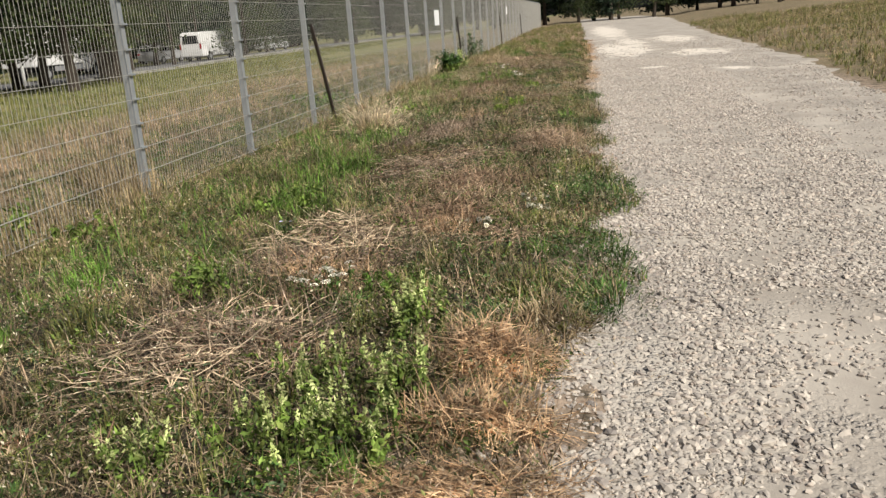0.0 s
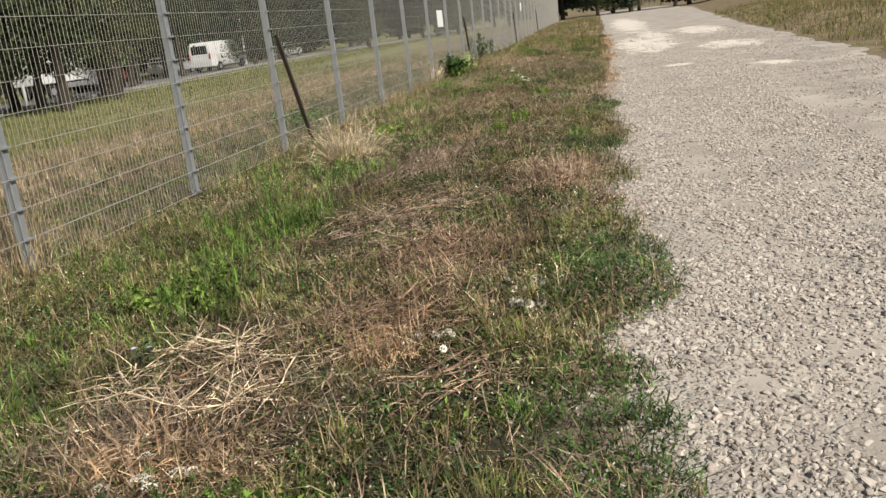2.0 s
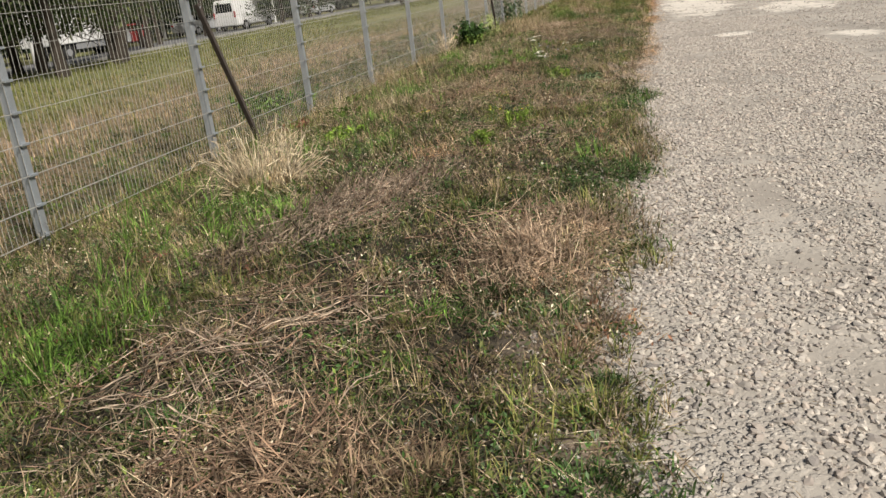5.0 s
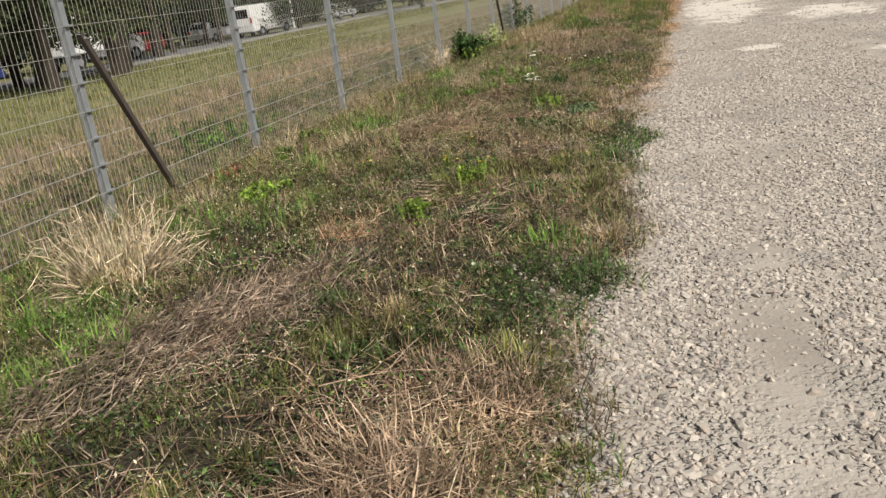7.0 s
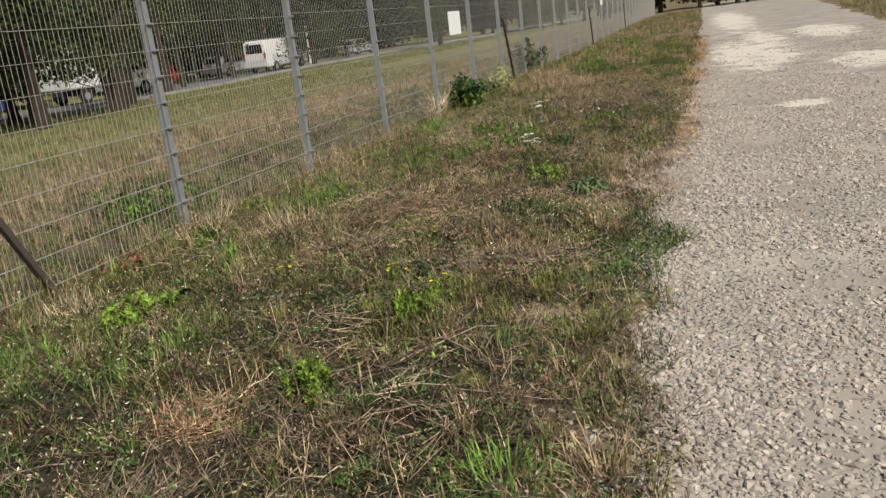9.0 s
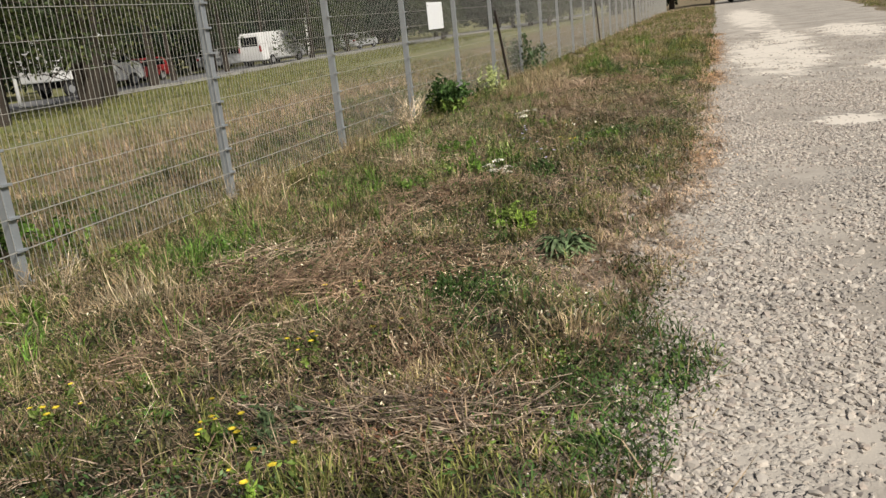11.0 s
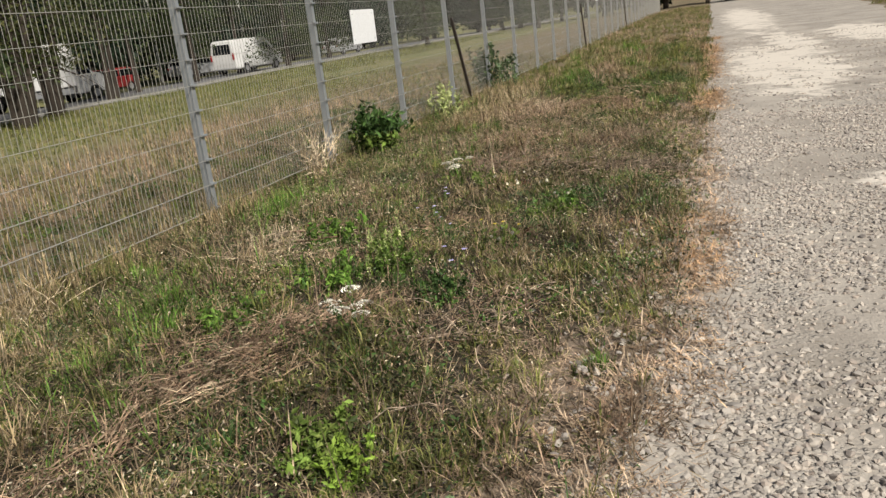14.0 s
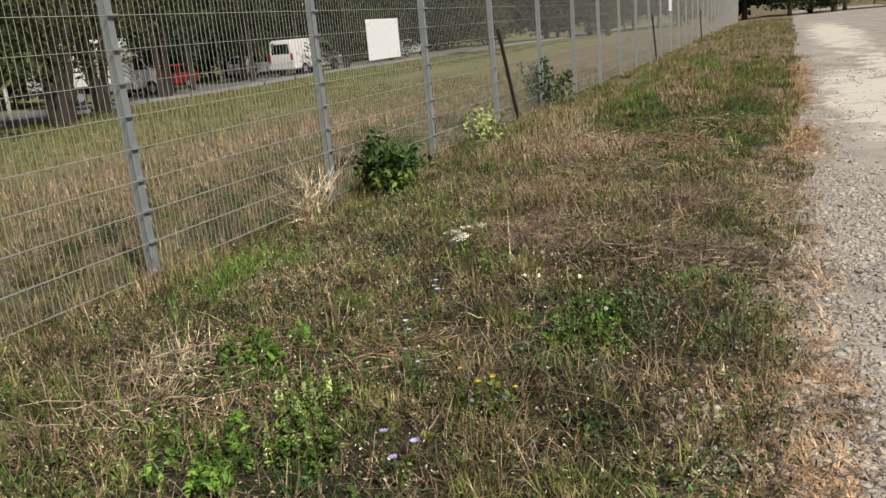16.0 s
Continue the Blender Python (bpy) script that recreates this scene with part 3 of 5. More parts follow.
SHAGGY = tagged(tree(1, 8.5, 5, 1.3, 2.4, BROWNLEAF, 0.18, 6200, trunk_r=0.38, limbs=11, clear=1.5), "multi-stemmed tree with rough bark and browning leaves", "tree", "trees in the field")
SHAGGY.matrix_basis = pose(-16.0, 26.7, gz1(-16.0, 26.7))
BROAD = tagged(tree(2, 9.0, 1, 1.4, 3.2, TREELEAF, 0.24, 6000, trunk_r=0.2, limbs=24, clear=1.1), "broad dark green leafy tree with a thick trunk", "tree", "trees in the field")
BROAD.matrix_basis = pose(-18.4, 25.2, gz1(-18.4, 25.2), 0, 0, 40)
SLIM = tagged(tree(3, 9.0, 1, 3.4, 2.2, TREELEAF, 0.19, 2400, trunk_r=0.15, limbs=20, lean=0.03, clear=1.9), "slim dark tree with a straight bare trunk", "tree", "trees in the field")
SLIM.matrix_basis = pose(-21.6, 37.4, gz1(-21.6, 37.4))
ROUND = tagged(tree(4, 6.5, 1, 0.5, 2.1, TREELEAF, 0.2, 4800, trunk_r=0.16, limbs=30, shaggy=0.25), "rounded dense dark tree with leaves near the ground", "tree", "trees in the field")
ROUND.matrix_basis = pose(-20.8, 53.0, gz1(-20.8, 53.0))
FIR = tagged(tree(5, 12.0, 1, 0.7, 3.4, NEEDLE, 0.52, 5200, trunk_r=0.2, limbs=46, shaggy=0.35, lean=0.0), "tall dark conifer with hanging boughs", "tree", "trees behind the street")
FIR.matrix_basis = pose(-37, 30, gz1(-37, 30))
tr = np.random.default_rng(21)
for src, spots in ((SHAGGY, [(-19.6, 31.9, 60), (-17.5, 8.0, 200), (-21.0, 17.5, 130)]), (BROAD, [(-14.6, 21.6, 150), (-20.6, 26.5, 250), (-27.0, 51.0, 10), (-16.5, 2.5, 77)]),
                   (SLIM, [(-22.2, 38.6, 70), (-25.0, 42.2, 140), (-24.6, 43.4, 200), (-23.8, 47.5, 300), (-25.5, 55.0, 33)]),
                   (ROUND, [(-14.5, 62.0, 90), (-24.0, 66.0, 200), (-9.0, 74.0, 45)])):
    for x, y, g in spots:
        copy_thing(src, pose(x, y, gz1(x, y), 0, 0, g))
# belt of trees behind the street and at the far end of the track
for k in range(30):
    y = -8 + 3.6 * k + tr.normal() * 0.8
    x = -35 + 0.08 * (y - 20) - 4 * tr.random()
    low = 40.5 < y < 46.5
    copy_thing(ROUND if low else FIR if k % 5 else BROAD, pose(x, y, gz1(x, y), 0, 0, 360 * tr.random()) @ Matrix.Scale(0.6 if low else 1.0, 4))
for k in range(38):
    x = -34 + 2.3 * k + tr.normal() * 0.8
    y = 88 + 9 * tr.random() + 0.1 * abs(x)
    copy_thing((FIR, ROUND, BROAD)[k % 3], pose(x, y, gz1(x, y), 0, 0, 360 * tr.random()))
for k in range(24):
    y = -10 + 5.0 * k
    x = -44 - 5 * tr.random()
    if not 47.0 < y < 58.0:
        copy_thing(FIR, pose(x, y, gz1(x, y), 0, 0, 360 * tr.random()))


# ---- lamp posts beside the street ----
def lamp_post():
    e = new("street_lamp")
    v, f = tube([(0, 0, -0.3), (0, 0, 3), (0, 0, 6.4)], [0.085, 0.07, 0.05], 10)
    raw("pole", v, f, POLE, e, True)
    v, f = tube([(0, 0, 6.38), (-0.5, 0, 6.75), (-1.4, 0, 6.85)], [0.035, 0.032, 0.03], 8)
    raw("arm", v, f, POLE, e, True)
    boxed("lamp_head", (-2.0, -0.12, 6.78), (-1.35, 0.12, 6.92), GREYBACK, e, 0.04)
    boxed("base_plinth", (-0.16, -0.16, -0.2), (0.16, 0.16, 0.1), CONCRETE, e, 0.02)
    return tagged(e, "pale grey steel street lamp with a single arm", "street lamp", "lamps along the street")


lamp = lamp_post()
spots = [(-31.0, 65.5), (-30.5, 53.5), (-25.0, 61.0), (-23.7, 31.3)]
lamp.matrix_basis = pose(*spots[0], gz1(*spots[0]))
for x, y in spots[1:]:
    copy_thing(lamp, pose(x, y, gz1(x, y)))


# ---- vehicles ----
def profile_body(outline, half, material, name, parent, round_to=0.05):
    """A side outline (y, z) drawn out across the width, narrowed above the waist."""
    bm = bmesh.new()
    mid = 0.95
    rows = []
    for sx in (-1, 1):
        rows.append([bm.verts.new((sx * half * (1 - 0.16 * max(0, z - mid)), y, z)) for y, z in outline])
    n = len(outline)
    for i in range(n):
        bm.faces.new((rows[0][i], rows[0][(i + 1) % n], rows[1][(i + 1) % n], rows[1][i]))
    bm.faces.new(rows[0][::-1])
    bm.faces.new(rows[1])
    bmesh.ops.recalc_face_normals(bm, faces=bm.faces)
    bmesh.ops.bevel(bm, geom=list(bm.edges), offset=round_to, segments=2, affect="EDGES", clamp_overlap=True)
    return part(name, bm, material, parent)


def wheels(e, half, spots, r):
    for y in spots:
        for s in (-1, 1):
            bm = bmesh.new()
            bmesh.ops.create_cone(bm, segments=20, radius1=r, radius2=r, depth=0.2, cap_ends=True)
            bmesh.ops.bevel(bm, geom=[g for g in bm.edges if len(g.link_faces) == 2 and max(len(q.verts) for q in g.link_faces) > 4], offset=0.03, segments=2, affect="EDGES")
            w = part("wheel", bm, TYRE, e)
            w.matrix_basis = pose(s * (half - 0.08), y, r, 0, 90, 0)
            bm = bmesh.new()
            bmesh.ops.create_cone(bm, segments=16, radius1=r * 0.6, radius2=r * 0.5, depth=0.215, cap_ends=True)
            part("rim", bm, GREYBACK, w)


def quad(name, pts, material, parent):
    bm = bmesh.new()
    vs = [bm.verts.new(p) for p in pts]
    f = bm.faces.new(vs)
    bmesh.ops.solidify(bm, geom=[f], thickness=0.012)
    return part(name, bm, material, parent)


def car(material, label):
    e = new("car")
    out = [(-2.1, 0.3), (-2.15, 0.7), (-2.0, 0.92), (-1.75, 1.38), (-1.2, 1.46), (0.1, 1.44), (0.85, 0.95), (1.95, 0.80), (2.12, 0.62), (2.1, 0.3)]
    profile_body(out, 0.86, material, "body", e)
    for s in (-1, 1):
        def sx(z):
            return s * (0.86 * (1 - 0.16 * max(0, z - 0.95)) + 0.006)
        quad("side_window", [(sx(0.96), -1.7, 0.96), (sx(1.36), -1.5, 1.36), (sx(1.36), -0.55, 1.36), (sx(0.96), -0.5, 0.96)], GLASS, e)
        quad("side_window", [(sx(0.96), -0.42, 0.96), (sx(1.36), -0.47, 1.36), (sx(1.36), 0.08, 1.36), (sx(0.96), 0.66, 0.96)], GLASS, e)
        boxed("headlight", (s * 0.62 - 0.16, 2.0, 0.6), (s * 0.62 + 0.16, 2.135, 0.72), WHITE, e, 0.02)
        boxed("tail_light", (s * 0.7 - 0.1, -2.165, 0.72), (s * 0.7 + 0.1, -2.03, 0.86), LAMPRED, e, 0.02)
    quad("windscreen", [(-0.72, 0.87, 0.97), (0.72, 0.87, 0.97), (0.66, 0.18, 1.40), (-0.66, 0.18, 1.40)], GLASS, e)
    quad("rear_window", [(-0.7, -2.0, 0.97), (0.7, -2.0, 0.97), (0.64, -1.81, 1.33), (-0.64, -1.81, 1.33)], GLASS, e)
    wheels(e, 0.86, (-1.3, 1.3), 0.31)
    return tagged(e, label, "car", "vehicles on the street")


def van(label):
    e = new("van")
    out = [(-2.5, 0.35), (-2.55, 0.8), (-2.5, 1.95), (-2.35, 2.1), (0.9, 2.12), (1.3, 1.95), (1.95, 1.2), (2.5, 1.0), (2.6, 0.7), (2.58, 0.35)]
    profile_body(out, 0.95, WHITEPAINT, "body", e, 0.06)
    for s in (-1, 1):
        def sx(z):
            return s * (0.95 * (1 - 0.16 * max(0, z - 0.95)) + 0.006)
        quad("side_window", [(sx(1.2), 0.55, 1.2), (sx(1.75), 0.55, 1.75), (sx(1.75), 1.15, 1.75), (sx(1.2), 1.62, 1.2)], GLASS, e)
        boxed("tail_light", (s * 0.82 - 0.06, -2.575, 0.9), (s * 0.82 + 0.06, -2.48, 1.3), LAMPRED, e, 0.02)
        boxed("mirror", (s * 1.04 - 0.07, 1.45, 1.2), (s * 1.04 + 0.07, 1.58, 1.45), TYRE, e, 0.03)
    quad("windscreen", [(-0.75, 1.93, 1.26), (0.75, 1.93, 1.26), (0.68, 1.38, 1.9), (-0.68, 1.38, 1.9)], GLASS, e)
    quad("rear_window", [(-0.66, -2.53, 1.25), (0.66, -2.53, 1.25), (0.60, -2.515, 1.85), (-0.60, -2.515, 1.85)], GLASS, e)
    wheels(e, 0.95, (-1.5, 1.7), 0.34)
    return tagged(e, label, "van", "vehicles on the street")


def truck():
    e = new("box_truck")
    boxed("cargo_box", (-1.1, -3.4, 0.85), (1.1, 1.0, 3.0), WHITEPAINT, e, 0.04)
    boxed("chassis", (-0.45, -3.3, 0.5), (0.45, 2.6, 0.84), TYRE, e, 0.02)
    out = [(1.08, 0.45), (1.08, 2.15), (1.3, 2.3), (1.75, 2.28), (2.25, 1.5), (3.0, 1.28), (3.1, 0.9), (3.1, 0.45)]
    profile_body(out, 0.98, WHITEPAINT, "cab", e, 0.06)
    for s in (-1, 1):
        quad("side_window", [(s * 0.935, 1.3, 1.4), (s * 0.82, 1.35, 2.1), (s * 0.82, 1.72, 2.1), (s * 0.935, 2.15, 1.4)], GLASS, e)
        boxed("headlight", (s * 0.7 - 0.14, 3.0, 0.85), (s * 0.7 + 0.14, 3.12, 1.02), WHITE, e, 0.02)
        boxed("side_guard", (s * 1.0 - 0.02, -1.6, 0.5), (s * 1.0 + 0.02, 0.9, 0.8), GREYBACK, e, 0.01)
    quad("windscreen", [(-0.8, 2.25, 1.55), (0.8, 2.25, 1.55), (0.72, 1.83, 2.2), (-0.72, 1.83, 2.2)], GLASS, e)
    wheels(e, 1.0, (-2.2, 2.2), 0.4)
    return tagged(e, "white box truck with a tall plain cargo body", "truck", "vehicles on the street")


def park(ob, x, y, turn):
    ob.matrix_basis = pose(x, y, gz1(x, y) + 0.05, 0, 0, turn)


park(truck(), -27.6, 40.2, -6)
park(car(BLUEPAINT, "dark blue hatchback car standing on the street"), -28.8, 31.5, -5)
park(car(SILVER, "silver hatchback car standing on the street"), -28.2, 54.5, -5)
park(car(SILVER, "grey hatchback car standing on the street"), -26.5, 74.0, -5)
park(van("white panel van standing on the street"), -23.9, 53.6, -5)
park(car(REDPAINT, "dark red hatchback car standing on the street"), -30.3, 47.6, 175)
park(car(DARKPAINT, "black hatchback car standing on the street"), -29.0, 22.0, 175)

# ---- plants that stand out of the verge ----
def stalk(x0, y0, r, h, lean, bend=0.3):
    a = r.random() * 6.283
    u = Vector((math.cos(a), math.sin(a), 0))
    return [Vector((x0, y0, 0)) + u * h * lean * (t + bend * t * t) + Vector((0, 0, h * t * (1 - 0.25 * lean * t))) for t in np.linspace(0, 1, 5)]


def flower(kind, at, size, r):
    at = np.array(at)
    if kind == "spike":
        n = 46
        t = r.random(n)
        g = r.random(n) * 6.283
        w = size * 0.16 * (1 - 0.75 * t)
        c = at + np.stack([w * np.cos(g), w * np.sin(g), size * (t - 0.6)], 1)
        return leaf_cards(c, size * 0.16, 0.4, r)
    if kind == "umbel":
        n = 70
        g, q = r.random(n) * 6.283, np.sqrt(r.random(n))
        c = at + np.stack([size * q * np.cos(g), size * q * np.sin(g), 0.012 * (1 - q * q) + 0.003 * r.random(n)], 1)
        return leaf_cards(c, size * 0.3, 0, r)
    if kind == "ball":
        d = r.normal(size=(110, 3))
        d /= np.linalg.norm(d, axis=1)[:, None]
        return leaf_cards(at + d * size * 0.6, size * 0.62, 0, r)
    n = 14
    g = np.arange(n) * 6.283 / n
    d = np.stack([np.cos(g), np.sin(g), 0.25 + 0.1 * r.random(n)], 1)
    w = np.stack([-np.sin(g), np.cos(g), 0 * g], 1)
    v = np.stack([at + 0 * d, at + d * size * 0.7 + w * size * 0.2, at + d * size, at + d * size * 0.7 - w * size * 0.2], 1).reshape(-1, 3)
    q = np.arange(n)[:, None] * 4
    return v, np.concatenate([q + (0, 1, 2), q + (0, 2, 3)])


def plant(name, label, category, x, y, seed, stems, height, radius, leafmat, leaf, leaves, bloom=None, size=0.03, bloommat=None, blooms=1.0, stemmat=HERB, lean=0.35, group=""):
    r = np.random.default_rng(seed)
    e = new(name)
    e.matrix_basis = pose(x, y, gz1(x, y) - 0.005)
    cs = []
    for s in range(stems):
        g, q = r.random() * 6.283, radius * math.sqrt(r.random())
        h = height * (0.65 + 0.45 * r.random())
        pts = stalk(q * math.cos(g), q * math.sin(g), r, h, lean * r.random())
        st = raw("stem", *tube(pts, [0.0028, 0.0025, 0.0021, 0.0017, 0.0012], 4), stemmat, e)
        for k in range(max(1, leaves // stems)):
            t = r.random() ** 0.8 * 0.92
            p = pts[int(t * 4)].lerp(pts[min(4, int(t * 4) + 1)], t * 4 - int(t * 4))
            cs.append(p + Vector(r.normal(size=3) * leaf * 0.35))
        if bloom and r.random() < blooms:
            raw("flower_head", *flower(bloom, pts[-1], size * (0.7 + 0.5 * r.random()), r), bloommat, st)
    if leaves:
        tagged(raw("leaves", *leaf_cards(np.array([tuple(c) for c in cs]), leaf, 0.5, r), leafmat, e), kind="stuff")
    return tagged(e, label, category, group)


RES = "green weed with upright pale yellow-green flower spikes"
for i, (x, y, n, h, rad) in enumerate([(3.2, -4.55, 16, 0.26, 0.16), (2.93, -4.68, 14, 0.22, 0.17), (3.2, -3.65, 14, 0.26, 0.15), (2.98, -4.2, 10, 0.22, 0.15), (2.42, 10.66, 14, 0.22, 0.15), (2.5, 10.45, 7, 0.18, 0.12), (3.3, -4.2, 8, 0.24, 0.12), (2.6, -4.75, 8, 0.2, 0.12)]):
    plant("weed", RES, "weed", x, y, 100 + i, n, h, rad, HERB, 0.032, n * 34, "spike", 0.10, LIME, 0.9, group="spiked weeds in the verge")
for i, (x, y, n, h, rad, m, lf) in enumerate([(1.75, -0.95, 14, 0.22, 0.26, HERB, 0.06), (3.0, -2.95, 14, 0.13, 0.20, GREEN, 0.035), (2.0, -3.1, 10, 0.22, 0.14, HERB, 0.05), (1.33, 5.15, 18, 0.17, 0.20, LIMELEAF, 0.075), (3.03, 5.1, 18, 0.18, 0.14, LIMELEAF, 0.035),
                                             (2.86, 4.17, 15, 0.16, 0.11, LIMELEAF, 0.035), (2.95, 8.55, 16, 0.17, 0.14, HERB, 0.05), (3.12, 8.42, 12, 0.17, 0.10, LIMELEAF, 0.035), (3.1, 7.15, 12, 0.14, 0.20, MAT, 0.03), (2.25, 10.25, 20, 0.15, 0.20, GREEN, 0.045), (1.9, 9.7, 18, 0.14, 0.2, GREEN, 0.045),
                                             (1.88, 11.12, 22, 0.17, 0.22, GREEN, 0.05), (3.22, 11.7, 12, 0.14, 0.22, HERB, 0.05), (2.55, 10.4, 8, 0.2, 0.10, GREEN, 0.035), (2.9, 5.75, 8, 0.15, 0.10, BLUELEAF, 0.045), (0.4, 8.0, 9, 0.2, 0.2, HERB, 0.05), (-0.8, 8.2, 24, 0.35, 0.5, GREEN, 0.08), (-0.5, -1.5, 20, 0.4, 0.4, HERB, 0.09), (0.7, 6.9, 10, 0.2, 0.15, HERB, 0.06), (2.9, 10.05, 9, 0.18, 0.15, MAT, 0.045),
                                             (3.2, 11.9, 9, 0.12, 0.16, GREEN, 0.035), (2.5, 12.6, 9, 0.12, 0.15, HERB, 0.04), (0.3, -1.5, 10, 0.25, 0.2, HERB, 0.06)]):
    plant("weed", "low leafy green weed growing in the dry verge", "weed", x, y, 200 + i, n, h, rad, m, lf * 0.75, int(n * 46 * (0.05 / lf) ** 0.5), group="leafy weeds in the verge", lean=0.6)
for i, (x, y, n, h) in enumerate([(2.72, 5.62, 9, 0.16), (2.02, 5.65, 7, 0.2), (3.0, 10.85, 5, 0.18), (2.7, 6.25, 6, 0.14), (3.3, -0.6, 2, 0.08), (2.52, 7.1, 3, 0.12), (2.93, 6.5, 3, 0.12), (3.05, 5.35, 5, 0.2), (1.95, 7.6, 2, 0.1), (3.4, 2.6, 2, 0.07), (2.8, 0.0, 2, 0.08)]):
    plant("yellow_flower", "small wild plant with bright yellow flower heads", "wild flower", x, y, 300 + i, n, h, 0.10, HERB, 0.035, n * 14, "disc", 0.0125, YELLOW, 0.95, group="yellow flowers in the verge")
for i, (x, y, n, h, s, rad) in enumerate([(2.69, 9.42, 6, 0.23, 0.04, 0.09), (2.6, -3.0, 16, 0.15, 0.028, 0.16), (3.3, -1.8, 7, 0.09, 0.022, 0.14), (3.6, -1.1, 7, 0.08, 0.02, 0.10), (3.6, -1.35, 6, 0.07, 0.022, 0.07), (2.1, 13.0, 7, 0.2, 0.05, 0.15), (3.25, 12.0, 6, 0.12, 0.02, 0.3), (2.95, 10.85, 4, 0.12, 0.02, 0.2), (2.9, 12.6, 8, 0.12, 0.02, 0.35), (3.2, 3.2, 6, 0.08, 0.014, 0.3)]):
    plant("white_flower", "low wild plant with small white flower heads", "wild flower", x, y, 400 + i, n, h, rad, MAT, 0.03, n * 10, "umbel" if i in (0, 1, 5) else "ball", s * (1.05 if i < 6 else 0.65), PETAL, 1.0, group="white flowers in the verge")
for i, (x, y) in enumerate([(2.42, 11.43), (2.6, 11.08), (2.86, 10.38), (2.05, -1.95), (2.3, 12.0)]):
    plant("chicory", "wiry wild plant with pale lilac-blue flowers", "wild flower", x, y, 500 + i, 4, 0.2, 0.06, BLUELEAF, 0.03, 30, "disc", 0.015, BLUE, 0.6, group="blue flowers in the verge")
plant("red_weed", "dying weed with brick-red leaves beside the fence", "weed", 0.35, 6.25, 601, 10, 0.2, 0.12, RED, 0.05, 160, stemmat=RED)
plant("yellow_weed", "tall yellowing weed at the foot of the fence", "weed", 0.3, 18.4, 602, 16, 0.6, 0.25, LIME, 0.07, 420, stemmat=HERB)
plant("fence_shrub", "feathery green shrub growing through the fence", "shrub", 0.1, 22.4, 603, 22, 1.0, 0.5, BLUELEAF, 0.08, 1300)


def bush():
    e = new("bush")
    r = np.random.default_rng(9)
    e.matrix_basis = pose(0.42, 15.25, gz1(0.42, 15.25)) @ Matrix.Scale(1.0, 4)
    cs = []
    for s in range(26):
        g = r.random() * 6.283
        pts = stalk(0.12 * math.cos(g), 0.12 * math.sin(g), r, 0.36 + 0.26 * r.random(), 0.9 * r.random())
        raw("stem", *tube(pts, [0.007, 0.006, 0.005, 0.004, 0.002], 5), DARKLEAF, e)
        for k in range(40):
            t = 0.25 + 0.75 * r.random()
            p = pts[int(t * 3.99)].lerp(pts[int(t * 3.99) + 1], t * 4 - int(t * 3.99))
            cs.append(tuple(p + Vector(r.normal(size=3) * 0.06)))
    cs = np.array(cs)
    low = cs[:, 2] < 0.30
    tagged(raw("leaves", *leaf_cards(cs[~low], 0.10, 0.2, r), DARKLEAF, e), kind="stuff")
    tagged(raw("lower_leaves", *leaf_cards(cs[low], 0.085, 0.3, r), HERB, e), kind="stuff")
    return tagged(e, "dark green leafy bush at the foot of the fence", "bush")


bush()


def rosette(x, y, n, length, width, label, seed):
    """A flat plant of long strap leaves, each one a piece."""
    r = np.random.default_rng(seed)
    e = new("rosette_plant")
    e.matrix_basis = pose(x, y, gz1(x, y) + 0.004)
    for i in range(n):
        g = i * 2.4 + 0.6 * r.random()
        ln, rise = length * (0.7 + 0.5 * r.random()), 0.35 + (1.25 if seed == 1 else 0.95) * r.random()
        vs, fs = [], []
        swerve, curl, droop = 0.5 * r.normal(), 0.5 * r.normal(), 0.7 + 0.35 * r.random()
        for k, t in enumerate(np.linspace(0, 1, 6)):
            w = width * (0.45 + 1.7 * t - 2.0 * t ** 3)
            h = g + swerve * t * t
            out, z = ln * t, max(ln * (rise * t - (rise + 0.05) * t ** 2.2 * droop), 0.0) + 0.006
            for side, dz in ((-1, 0.45 - curl * t), (0, 0.0), (1, 0.45 + curl * t)):
                vs.append((out * math.cos(h) - side * w * math.sin(h), out * math.sin(h) + side * w * math.cos(h), z + dz * w))
            if k:
                b = 3 * (k - 1)
                fs += [(b, b + 1, b + 4, b + 3), (b + 1, b + 2, b + 5, b + 4)]
        raw("leaf", np.array(vs), np.array(fs), BLUELEAF if seed == 1 else DARKLEAF, e, True)
    return tagged(e, label, "weed", "rosettes in the verge")


rosette(3.45, 7.99, 110, 0.175, 0.0105, "blue-green rosette of long strap leaves on bare soil", 1)
rosette(2.9, 9.6, 22, 0.14, 0.010, "dark green rosette of narrow leaves in dry grass", 2)
rosette(2.7, 7.6, 24, 0.17, 0.009, "dark green rosette of narrow leaves in dry grass", 3)
rosette(1.3, 5.4, 14, 0.2, 0.03, "broad-leaved green dock spreading over dry grass", 4)


